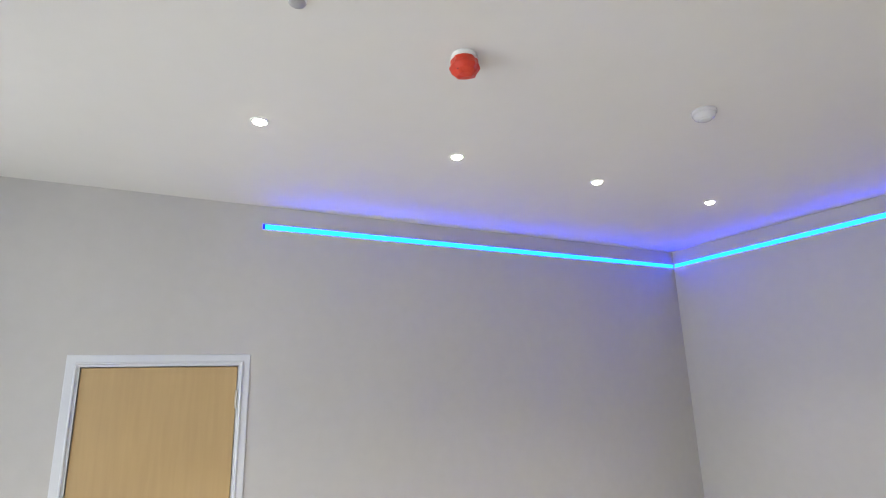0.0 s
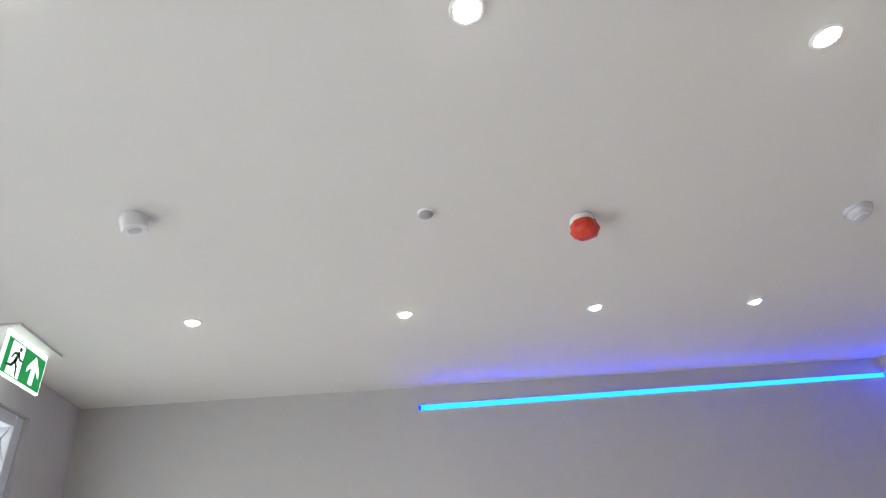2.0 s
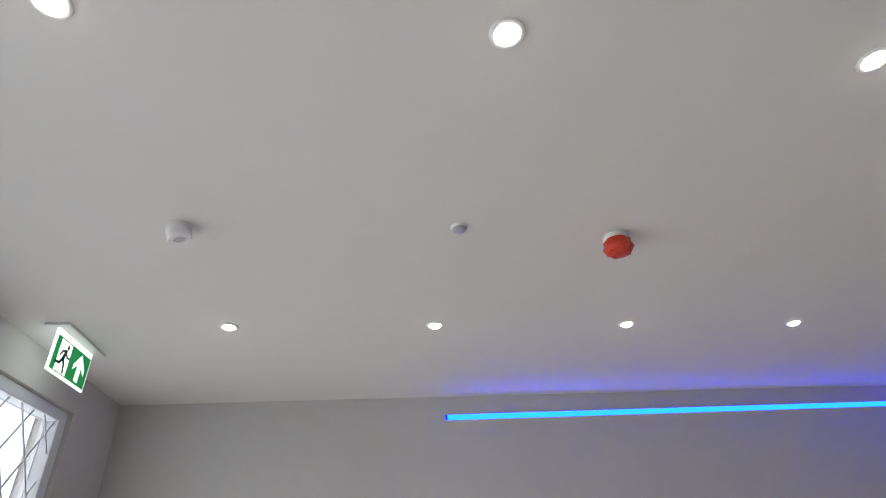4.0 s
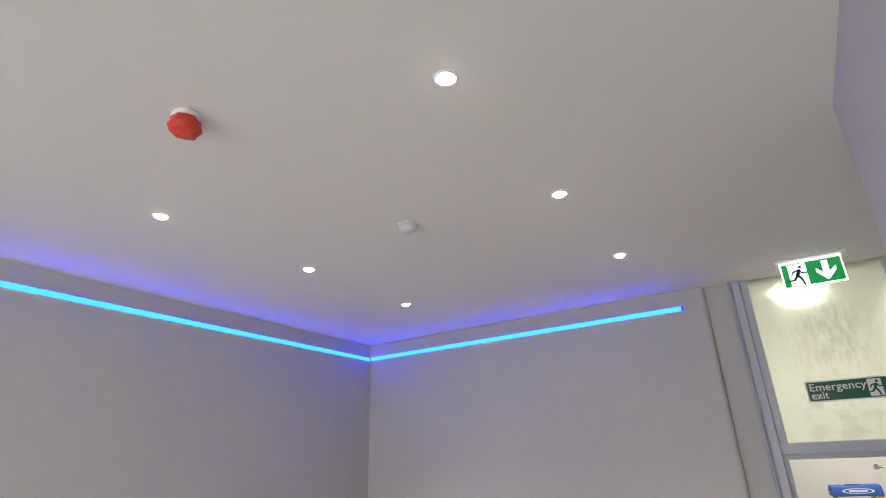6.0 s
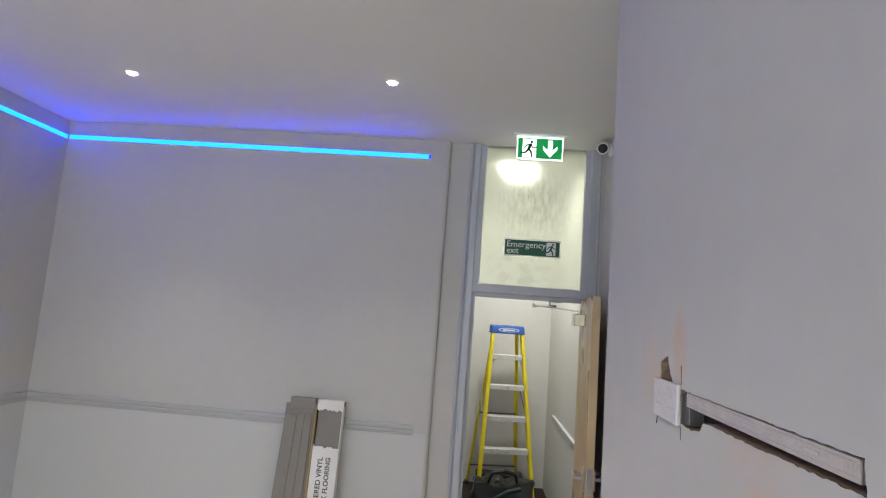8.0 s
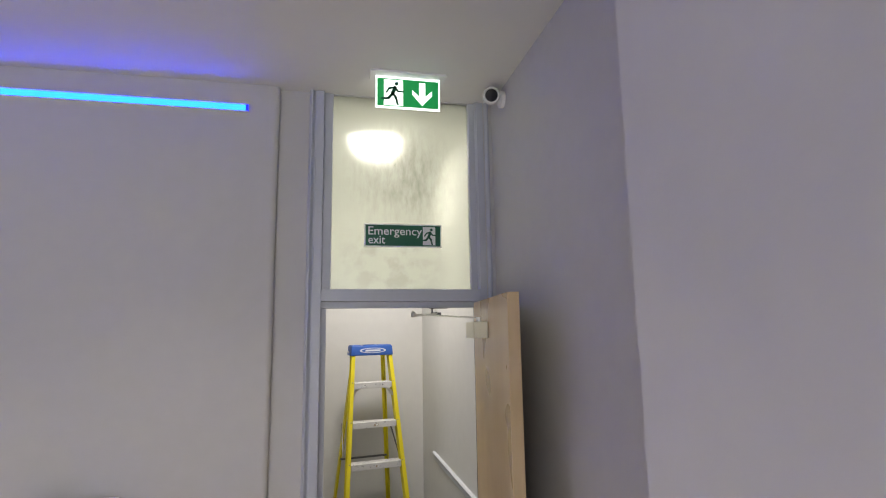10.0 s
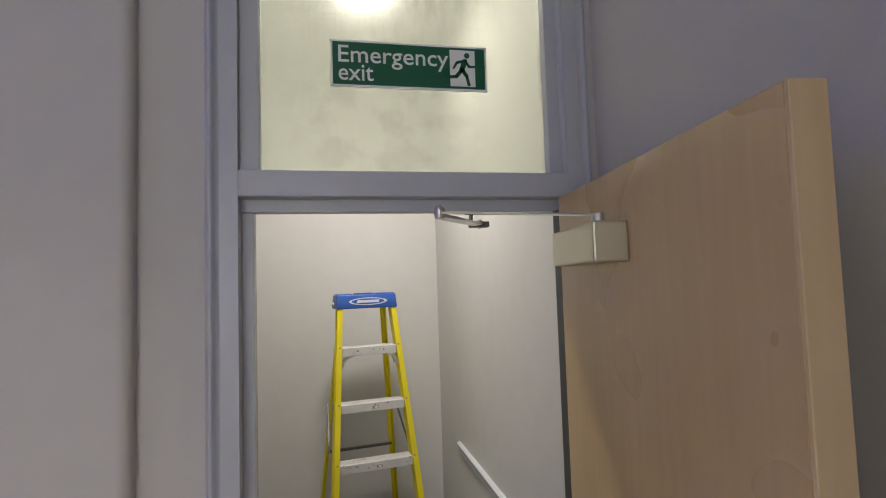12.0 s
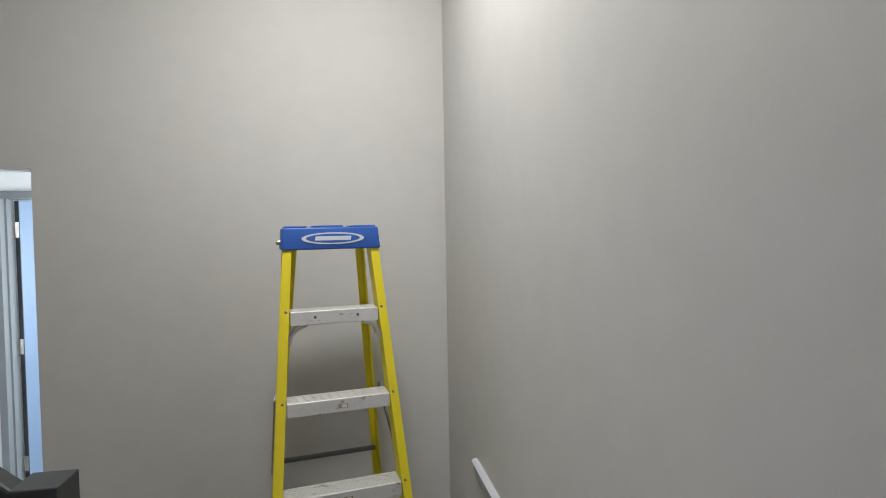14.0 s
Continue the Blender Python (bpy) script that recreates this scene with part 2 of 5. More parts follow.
def patched(mat):
    """Bare pink and buff plaster showing through the paint round the cut-out."""
    nt = mat.node_tree
    b = nt.nodes["Principled BSDF"]
    base = b.inputs["Base Color"].links[0].from_socket
    co = nt.nodes.new("ShaderNodeTexCoord")
    for tall, (spot, radius, tone, most) in enumerate((((BX, -2.668, 1.815), 0.105, (0.56, 0.37, 0.24), 0.62), ((BX, -2.49, 1.76), 0.12, (0.60, 0.44, 0.36), 0.40),
                                     ((BX, -3.00, 1.61), 0.14, (0.58, 0.42, 0.34), 0.4))):
        sub, lng, rng, noi, mul, mix = (nt.nodes.new(k) for k in ("ShaderNodeVectorMath", "ShaderNodeVectorMath", "ShaderNodeMapRange", "ShaderNodeTexNoise", "ShaderNodeMath", "ShaderNodeMix"))
        sub.operation, lng.operation, mul.operation, mix.data_type = "SUBTRACT", "LENGTH", "MULTIPLY", "RGBA"
        sub.inputs[1].default_value = spot
        rng.inputs["From Min"].default_value, rng.inputs["From Max"].default_value = radius, radius * 0.15
        rng.inputs["To Max"].default_value = most * 1.7
        noi.inputs["Scale"].default_value, noi.inputs["Detail"].default_value = 16, 5
        mix.inputs["B"].default_value = (*tone, 1)
        nt.links.new(co.outputs["Object"], sub.inputs[0])
        squeeze = nt.nodes.new("ShaderNodeVectorMath")
        squeeze.operation, squeeze.inputs[1].default_value = "MULTIPLY", (1, 2.1, 1) if tall == 0 else (1, 1, 1)
        nt.links.new(sub.outputs[0], squeeze.inputs[0])
        nt.links.new(squeeze.outputs[0], lng.inputs[0])
        nt.links.new(lng.outputs["Value"], rng.inputs["Value"])
        nt.links.new(co.outputs["Object"], noi.inputs["Vector"])
        nt.links.new(rng.outputs["Result"], mul.inputs[0])
        con = nt.nodes.new("ShaderNodeMapRange")
        con.inputs["From Min"].default_value, con.inputs["From Max"].default_value = 0.28, 0.62
        nt.links.new(noi.outputs["Fac"], con.inputs["Value"])
        nt.links.new(con.outputs["Result"], mul.inputs[1])
        nt.links.new(mul.outputs[0], mix.inputs["Factor"])
        nt.links.new(base, mix.inputs["A"])
        base = mix.outputs["Result"]
    nt.links.new(base, b.inputs["Base Color"])
    return mat


BREAST = patched(material("grey_emulsion_patched", (0.505, 0.494, 0.483), 0.75, spots=0.045, scale=1.3, bump=0.12, bump_scale=45, spec=0.25))


def wired_glass():
    mat = bpy.data.materials.new("streaked_obscure_glass")
    mat.use_nodes = True
    nt = mat.node_tree
    b = nt.nodes["Principled BSDF"]
    b.inputs["Transmission Weight"].default_value, b.inputs["Roughness"].default_value, b.inputs["IOR"].default_value = 1.0, 0.16, 1.45
    b.inputs["Base Color"].default_value = (0.95, 0.97, 0.88, 1)
    co, mp, streak, cloud, mul, bp, rr = (nt.nodes.new(k) for k in ("ShaderNodeTexCoord", "ShaderNodeMapping", "ShaderNodeTexNoise", "ShaderNodeTexNoise", "ShaderNodeMath", "ShaderNodeBump", "ShaderNodeMapRange"))
    mp.inputs["Scale"].default_value = (110, 1, 3)
    streak.inputs["Scale"].default_value, streak.inputs["Detail"].default_value = 1.0, 2
    cloud.inputs["Scale"].default_value, cloud.inputs["Detail"].default_value = 6, 2
    mul.operation = "MULTIPLY"
    bp.inputs["Strength"].default_value, bp.inputs["Distance"].default_value = 0.15, 0.003
    rr.inputs["To Min"].default_value, rr.inputs["To Max"].default_value = 0.14, 0.21
    nt.links.new(co.outputs["Object"], mp.inputs["Vector"])
    nt.links.new(mp.outputs["Vector"], streak.inputs["Vector"])
    nt.links.new(co.outputs["Object"], cloud.inputs["Vector"])
    nt.links.new(streak.outputs["Fac"], mul.inputs[0])
    nt.links.new(cloud.outputs["Fac"], mul.inputs[1])
    nt.links.new(mul.outputs[0], bp.inputs["Height"])
    nt.links.new(cloud.outputs["Fac"], rr.inputs["Value"])
    nt.links.new(rr.outputs["Result"], b.inputs["Roughness"])
    nt.links.new(bp.outputs["Normal"], b.inputs["Normal"])
    # old smears across the middle of the pane
    sub, lng, rng, noi, con, mu2, mix = (nt.nodes.new(k) for k in ("ShaderNodeVectorMath", "ShaderNodeVectorMath", "ShaderNodeMapRange", "ShaderNodeTexNoise", "ShaderNodeMapRange", "ShaderNodeMath", "ShaderNodeMix"))
    sub.operation, lng.operation, mu2.operation, mix.data_type = "SUBTRACT", "LENGTH", "MULTIPLY", "RGBA"
    sub.inputs[1].default_value = (3.66, 0.06, 2.68)
    rng.inputs["From Min"].default_value, rng.inputs["From Max"].default_value = 0.36, 0.08
    noi.inputs["Scale"].default_value, noi.inputs["Detail"].default_value, noi.inputs["Roughness"].default_value = 1.0, 5, 0.6
    con.inputs["From Min"].default_value, con.inputs["From Max"].default_value = 0.35, 0.75
    mix.inputs["A"].default_value, mix.inputs["B"].default_value = (0.95, 0.97, 0.88, 1), (0.60, 0.61, 0.51, 1)
    nt.links.new(co.outputs["Object"], sub.inputs[0])
    nt.links.new(sub.outputs[0], lng.inputs[0])
    nt.links.new(lng.outputs["Value"], rng.inputs["Value"])
    runs = nt.nodes.new("ShaderNodeMapping")
    runs.inputs["Scale"].default_value = (34, 1, 11)
    nt.links.new(co.outputs["Object"], runs.inputs["Vector"])
    nt.links.new(runs.outputs["Vector"], noi.inputs["Vector"])
    nt.links.new(noi.outputs["Fac"], con.inputs["Value"])
    nt.links.new(rng.outputs["Result"], mu2.inputs[0])
    nt.links.new(con.outputs["Result"], mu2.inputs[1])
    sub2, lng2, rng2, noi2, con2, mu3, most = (nt.nodes.new(k) for k in ("ShaderNodeVectorMath", "ShaderNodeVectorMath", "ShaderNodeMapRange", "ShaderNodeTexNoise", "ShaderNodeMapRange", "ShaderNodeMath", "ShaderNodeMath"))
    sub2.operation, lng2.operation, mu3.operation, most.operation = "SUBTRACT", "LENGTH", "MULTIPLY", "MAXIMUM"
    sub2.inputs[1].default_value = (3.60, 0.06, 2.20)
    rng2.inputs["From Min"].default_value, rng2.inputs["From Max"].default_value, rng2.inputs["To Max"].default_value = 0.34, 0.10, 0.42
    noi2.inputs["Scale"].default_value, noi2.inputs["Detail"].default_value = 13, 3
    con2.inputs["From Min"].default_value, con2.inputs["From Max"].default_value = 0.42, 0.60
    nt.links.new(co.outputs["Object"], sub2.inputs[0])
    nt.links.new(sub2.outputs[0], lng2.inputs[0])
    nt.links.new(lng2.outputs["Value"], rng2.inputs["Value"])
    nt.links.new(co.outputs["Object"], noi2.inputs["Vector"])
    nt.links.new(noi2.outputs["Fac"], con2.inputs["Value"])
    nt.links.new(rng2.outputs["Result"], mu3.inputs[0])
    nt.links.new(con2.outputs["Result"], mu3.inputs[1])
    nt.links.new(mu2.outputs[0], most.inputs[0])
    nt.links.new(mu3.outputs[0], most.inputs[1])
    nt.links.new(most.outputs[0], mix.inputs["Factor"])
    nt.links.new(mix.outputs["Result"], b.inputs["Base Color"])
    # a translucent share that makes the whole pane hazy, less in the smears
    film_, both, amount = nt.nodes.new("ShaderNodeBsdfTranslucent"), nt.nodes.new("ShaderNodeMixShader"), nt.nodes.new("ShaderNodeMapRange")
    film_.inputs["Color"].default_value = (0.66, 0.68, 0.60, 1)
    amount.inputs["To Min"].default_value, amount.inputs["To Max"].default_value = 0.50, 0.24
    nt.links.new(most.outputs[0], amount.inputs["Value"])
    nt.links.new(amount.outputs["Result"], both.inputs["Fac"])
    nt.links.new(b.outputs[0], both.inputs[1])
    nt.links.new(film_.outputs[0], both.inputs[2])
    nt.links.new(both.outputs[0], nt.nodes["Material Output"].inputs["Surface"])
    return mat


OBSCURE = wired_glass()
CLEAR = bpy.data.materials.new("window_glass")
CLEAR.use_nodes = True
CLEAR.node_tree.nodes["Principled BSDF"].inputs["Transmission Weight"].default_value = 1.0
CLEAR.node_tree.nodes["Principled BSDF"].inputs["Roughness"].default_value = 0.02


# ---- mesh helpers ----
def add_box(bm, x0, x1, y0, y1, z0, z1, m=None):
    vs = [bm.verts.new((x, y, z)) for z in (z0, z1) for x, y in ((x0, y0), (x1, y0), (x1, y1), (x0, y1))]
    if m:
        for v in vs:
            v.co = m @ v.co
    for f in ((3, 2, 1, 0), (4, 5, 6, 7), (0, 1, 5, 4), (1, 2, 6, 5), (2, 3, 7, 6), (3, 0, 4, 7)):
        bm.faces.new([vs[i] for i in f])
    return vs


def block(x0, x1, y0, y1, z0, z1, bevel=0.0, seg=2, m=None):
    bm = bmesh.new()
    add_box(bm, x0, x1, y0, y1, z0, z1, m)
    if bevel:
        bmesh.ops.bevel(bm, geom=bm.edges[:], offset=bevel, segments=seg, affect="EDGES", profile=0.5)
    return bm


def boxes(*spans):
    bm = bmesh.new()
    for s in spans:
        add_box(bm, *s)
    return bm


def turned(profile, steps=40, m=None):
    """A solid of revolution about z from (radius, height) pairs."""
    bm = bmesh.new()
    rings = []
    for r, z in profile:
        if r < 1e-6:
            rings.append([bm.verts.new((0, 0, z))])
        else:
            rings.append([bm.verts.new((r * math.cos(2 * math.pi * k / steps), r * math.sin(2 * math.pi * k / steps), z)) for k in range(steps)])
    for a, b in zip(rings, rings[1:]):
        for k in range(steps):
            j = (k + 1) % steps
            f = [a[k % len(a)], a[j % len(a)], b[j % len(b)], b[k % len(b)]]
            f = list(dict.fromkeys(f))
            if len(f) > 2:
                bm.faces.new(f)
    bmesh.ops.recalc_face_normals(bm, faces=bm.faces[:])
    if m:
        bm.transform(m)
    return bm


def tube(points, radius, steps=10):
    """A round bar along points."""
    bm = bmesh.new()
    pts = [Vector(p) for p in points]
    rings = []
    for i, p in enumerate(pts):
        way = (pts[min(i + 1, len(pts) - 1)] - pts[max(i - 1, 0)]).normalized()
        q = way.to_track_quat("Z", "Y")
        rings.append([bm.verts.new(p + q @ Vector((radius * math.cos(2 * math.pi * k / steps), radius * math.sin(2 * math.pi * k / steps), 0))) for k in range(steps)])
    for a, b in zip(rings, rings[1:]):
        for k in range(steps):
            bm.faces.new((a[k], a[(k + 1) % steps], b[(k + 1) % steps], b[k]))
    bm.faces.new(rings[0][::-1])
    bm.faces.new(rings[-1])
    bmesh.ops.recalc_face_normals(bm, faces=bm.faces[:])
    return bm


def bar(a, b, w, d, side=(1, 0, 0), bevel=0.0):
    """A rectangular bar from a to b: w wide along side, d deep across it."""
    a, b = Vector(a), Vector(b)
    way = (b - a).normalized()
    u = (Vector(side) - way * way.dot(Vector(side))).normalized()
    v = way.cross(u)
    bm = bmesh.new()
    ends = [[bm.verts.new(p + u * (w / 2 * i) + v * (d / 2 * j)) for i, j in ((-1, -1), (1, -1), (1, 1), (-1, 1))] for p in (a, b)]
    bm.faces.new(ends[0][::-1])
    bm.faces.new(ends[1])
    for k in range(4):
        bm.faces.new((ends[0][k], ends[0][(k + 1) % 4], ends[1][(k + 1) % 4], ends[1][k]))
    bmesh.ops.recalc_face_normals(bm, faces=bm.faces[:])
    if bevel:
        bmesh.ops.bevel(bm, geom=bm.edges[:], offset=bevel, segments=2, affect="EDGES", profile=0.5)
    return bm


def moulding(section, a, b, out, up=(0, 0, 1)):
    """A length of moulding: section pairs (out, up) swept from a to b."""
    a, b, o, u = Vector(a), Vector(b), Vector(out), Vector(up)
    bm = bmesh.new()
    rings = [[bm.verts.new(p + o * s + u * t) for s, t in section] for p in (a, b)]
    n = len(section)
    for k in range(n):
        bm.faces.new((rings[0][k], rings[0][(k + 1) % n], rings[1][(k + 1) % n], rings[1][k]))
    bm.faces.new(rings[0][::-1])
    bm.faces.new(rings[1])
    bmesh.ops.recalc_face_normals(bm, faces=bm.faces[:])
    return bm


def mitred(section, corners, out):
    """A moulding swept round three sides of an opening with mitred corners: section pairs (out, away from the opening)."""
    pts, o = [Vector(p) for p in corners], Vector(out)
    ways = [(q - p).normalized() for p, q in zip(pts, pts[1:])]
    sides = [o.cross(w) for w in ways]
    bm = bmesh.new()
    rings = []
    for k, p in enumerate(pts):
        a, b = sides[max(k - 1, 0)], sides[min(k, len(sides) - 1)]
        away = (a + b) / (1 + a.dot(b))
        rings.append([bm.verts.new(p + o * s + away * t) for s, t in section])
    n = len(section)
    for r0, r1 in zip(rings, rings[1:]):
        for k in range(n):
            bm.faces.new((r0[k], r0[(k + 1) % n], r1[(k + 1) % n], r1[k]))
    bm.faces.new(rings[0][::-1])
    bm.faces.new(rings[-1])
    bmesh.ops.recalc_face_normals(bm, faces=bm.faces[:])
    return bm


def outline(points, depth, m):
    """A flat shape from (x, y) points, depth thick towards +z, placed by m."""
    bm = bmesh.new()
    low = [bm.verts.new((x, y, 0)) for x, y in points]
    top = [bm.verts.new((x, y, depth)) for x, y in points]
    bm.faces.new(low[::-1])
    bm.faces.new(top)
    for k in range(len(points)):
        j = (k + 1) % len(points)
        bm.faces.new((low[k], low[j], top[j], top[k]))
    bmesh.ops.recalc_face_normals(bm, faces=bm.faces[:])
    bm.transform(m)
    return bm


def joined(*bms):
    out = bmesh.new()
    for b in bms:
        me = bpy.data.meshes.new("tmp")
        b.to_mesh(me)
        b.free()
        out.from_mesh(me)
        bpy.data.meshes.remove(me)
    return out


def mesh_of(name, bm, mat, smooth=False):
    me = bpy.data.meshes.new(name)
    bm.to_mesh(me)
    bm.free()
    me.materials.append(mat)
    if smooth:
        for p in me.polygons:
            p.use_smooth = True
        me.set_sharp_from_angle(angle=radians(38))
    return me


def part(name, bm, mat, parent, label="", smooth=False):
    ob = new(name, mesh_of(name, bm, mat, smooth))
    ob.parent = parent
    if label:
        tagged(ob, label)
    return ob


def structure(name, bm, mat, label, category):
    return tagged(new(name, mesh_of(name, bm, mat)), label, category, kind="structure")


def thing(name, label, category, m=None, group=""):
    ob = new(name)
    ob.empty_display_size = 0.05
    if m:
        ob.matrix_world = m
    return tagged(ob, label, category, group)


def lettering(name, text, size, m, mat, parent, width=None, depth=0.001, bold=0.006):
    cu = bpy.data.curves.new(name, "FONT")
    cu.body, cu.size, cu.extrude, cu.resolution_u, cu.offset = text, size, depth, 3, size * bold
    tmp = new(name, cu)
    bpy.context.view_layer.update()
    me = bpy.data.meshes.new_from_object(tmp.evaluated_get(bpy.context.evaluated_depsgraph_get()))
    bpy.data.objects.remove(tmp)
    xs = [v.co.x for v in me.vertices]
    if width:
        k = width / (max(xs) - min(xs))
        for v in me.vertices:
            v.co.x = (v.co.x - min(xs)) * k
    me.materials.clear()
    me.materials.append(mat)
    me.transform(m)
    ob = new(name, me)
    ob.parent = parent
    return ob


# ---- structure: the room ----
structure("floor", boxes((-0.15, 4.4, YC - 0.2, 5.1, -0.12, 0.0)), FLOOR, "unseen boarded floor of room and landing, pale to light the ceiling", "floor")


def uneven_sheet(x0, x1, y0, y1, z, rise, n=26):
    bm = bmesh.new()
    grid = [[bm.verts.new((x0 + (x1 - x0) * i / n, y0 + (y1 - y0) * j / n, z + rise * noise.noise((i * 0.35, j * 0.35, 1.7)))) for j in range(n + 1)] for i in range(n + 1)]
    for i in range(n):
        for j in range(n):
            bm.faces.new((grid[i][j], grid[i][j + 1], grid[i + 1][j + 1], grid[i + 1][j]))
    edge = bmesh.ops.extrude_face_region(bm, geom=bm.faces[:])
    bmesh.ops.translate(bm, verts=[v for v in edge["geom"] if isinstance(v, bmesh.types.BMVert)], vec=(0, 0, 0.12))
    bmesh.ops.recalc_face_normals(bm, faces=bm.faces[:])
    return bm


ceil = structure("ceiling", uneven_sheet(-0.15, XR + 0.2, YC - 0.2, 0.1, CEIL, 0.003), CEILING, "matt off-white plastered ceiling with slight unevenness", "ceiling")
for p in ceil.data.polygons:
    p.use_smooth = True
ceil.data.set_sharp_from_angle(angle=radians(38))

DA0, DA1, DAZ = -4.465, -3.700, 2.155      # closed door in the long wall
structure("wall_long", boxes((-0.15, 0, YC, DA0 - 0.03, 0, CEIL), (-0.15, 0, DA1 + 0.03, 0.2, 0, CEIL), (-0.15, 0, DA0 - 0.03, DA1 + 0.03, DAZ + 0.03, CEIL),
                                   (-0.15, -0.10, DA0 - 0.03, DA1 + 0.03, 0, DAZ + 0.03)), WALL, "long pale grey painted plaster wall", "wall")
PX = 3.017                                  # where the end wall steps back round the exit door
arris = [(PX - 0.026 + 0.026 * math.sin(a * math.pi / 24), 0.026 - 0.026 * math.cos(a * math.pi / 24)) for a in range(13)]
structure("wall_end", outline([(0, 0)] + arris + [(PX, 0.2), (0, 0.2)], CEIL, Matrix()), WALL, "pale grey painted end wall under a blue light strip", "wall")
OX0, OZ = 3.272, 1.985         # exit doorway
GZ0, GZ1 = 2.084, 3.105                    # glass above it
structure("wall_door_surround", boxes((PX, 3.215, 0.045, 0.2, 0, CEIL), (4.105, XR, 0.020, 0.05, 0, CEIL), (3.215, 4.105, 0.045, 0.2, GZ1 + 0.02, CEIL + 0.2)), WALL,
          "pale grey painted surround set back round the exit door", "wall")
structure("wall_recess", boxes((XR, XR + 0.14, -1.14, 0.05, 0, CEIL), (XR - 0.012, XR + 0.15, BY1, -1.14, 0, CEIL)), WALL, "pale grey painted side wall of the door recess", "wall")
structure("wall_side", boxes((XR, XR + 0.15, YC, BY0, 0, CEIL)), WALL, "pale grey painted side wall", "wall")
WX0, WX1, WZ0, WZ1 = 0.505, 3.75, 0.95, 2.947
structure("wall_window", boxes((-0.15, WX0, YC - 0.2, YC, 0, CEIL), (WX1, XR + 0.15, YC - 0.2, YC, 0, CEIL), (WX0, WX1, YC - 0.2, YC, 0, WZ0), (WX0, WX1, YC - 0.2, YC, WZ1, CEIL)),
          WALL, "pale grey painted wall round a window", "wall")

# slightly lighter tone below the dado rail: thin skins on the walls
structure("wall_lower_end", boxes((0.004, PX - 0.028, -0.004, 0.0, 0, 0.985)), WALL_LOW, "slightly paler lower end wall below the dado rail", "wall")
structure("wall_lower_long", boxes((0, 0.004, -3.62, -0.004, 0, 0.985), (0, 0.004, YC, -4.55, 0, 0.985)), WALL_LOW, "slightly paler lower long wall below the dado rail", "wall")


def breast():
    """The chimney breast with its face cut open for wiring: a torn hole and a long chase."""
    bm = bmesh.new()
    rnd = random.Random(4)

    def ragged(points, step, wobble):
        out = []
        for (y0, z0), (y1, z1) in zip(points, points[1:] + points[:1]):
            n = max(1, round(math.hypot(y1 - y0, z1 - z0) / step))
            for k in range(n):
                t = k / n
                out.append((y0 + (y1 - y0) * t + rnd.uniform(-wobble, wobble), z0 + (z1 - z0) * t + rnd.uniform(-wobble, wobble)))
        return out

    frame_ = [(BY0, 0), (BY1, 0), (BY1, CEIL), (BY0, CEIL)]
    holes = [ragged([(-2.551, 1.778), (-2.598, 1.795), (-2.605, 1.776), (-2.619, 1.753), (-2.634, 1.738), (-2.634, 1.700), (-2.553, 1.700)], 0.008, 0.0012),
             ragged([(-2.678, 1.728), (-2.92, 1.727), (-3.236, 1.726), (-3.240, 1.684), (-3.0, 1.681), (-2.80, 1.680), (-2.785, 1.662), (-2.74, 1.652), (-2.678, 1.656)], 0.009, 0.0014)]
    edges = []
    loops = []
    for pts in [frame_] + holes:
        vs = [bm.verts.new((BX, y, z)) for y, z in pts]
        loops.append(vs)
        edges += [bm.edges.new((vs[k], vs[(k + 1) % len(vs)])) for k in range(len(vs))]
    bmesh.ops.triangle_fill(bm, use_beauty=True, use_dissolve=False, edges=edges)
    cut = bmesh.new()
    for n, vs in enumerate(loops):
        into = bm if n == 0 else cut
        front = vs if n == 0 else [cut.verts.new((BX + 0.002, v.co.y, v.co.z)) for v in vs]
        back = [into.verts.new((XR + 0.1 if n == 0 else BX + 0.045, v.co.y, v.co.z)) for v in vs]
        for k in range(len(vs)):
            into.faces.new((front[k], front[(k + 1) % len(vs)], back[(k + 1) % len(vs)], back[k]))
    bmesh.ops.recalc_face_normals(cut, faces=cut.faces[:])
    bmesh.ops.recalc_face_normals(bm, faces=bm.faces[:])
    ob = structure("wall_chimney_breast", bm, BREAST, "pale grey chimney breast with plaster cut open for cables", "wall")
    part("cut_edge", cut, BRICK, ob, "crumbling brown plaster edge of the cut")
    part("hole_back", boxes((BX + 0.04, BX + 0.06, -2.645, -2.540, 1.69, 1.81)), BRICK, ob, "rough brown plaster inside the hole")
    part("mortar_lump", turned([(0, 0.012), (0.010, 0.009), (0.015, 0.0), (0.012, -0.008), (0, -0.012)], 9, pose(BX + 0.036, -2.603, 1.755, 20, 10, 0)), CARD_WHITE, ob, "pale lump of old mortar")
    part("chase_back", boxes((BX + 0.042, BX + 0.062, -3.25, -2.668, 1.635, 1.74)), DARK_HOLE, ob, "dark back of the wiring chase")
    # cracks and torn nicks in the plaster skin round the socket
    for y0, z0, y1, z1, w in ((-2.685, 1.739, -2.682, 1.779, 0.0010), (-2.686, 1.622, -2.685, 1.650, 0.0006), (-2.536, 1.703, -2.522, 1.706, 0.003), (-2.540, 1.650, -2.533, 1.628, 0.004)):
        part("crack", bar((BX - 0.0004, y0, z0), (BX - 0.0004, y1, z1), w, 0.0012, side=(0, 0.7, 0.7)), DARK_HOLE, ob, "dark crack in the plaster")
    return ob


breast()


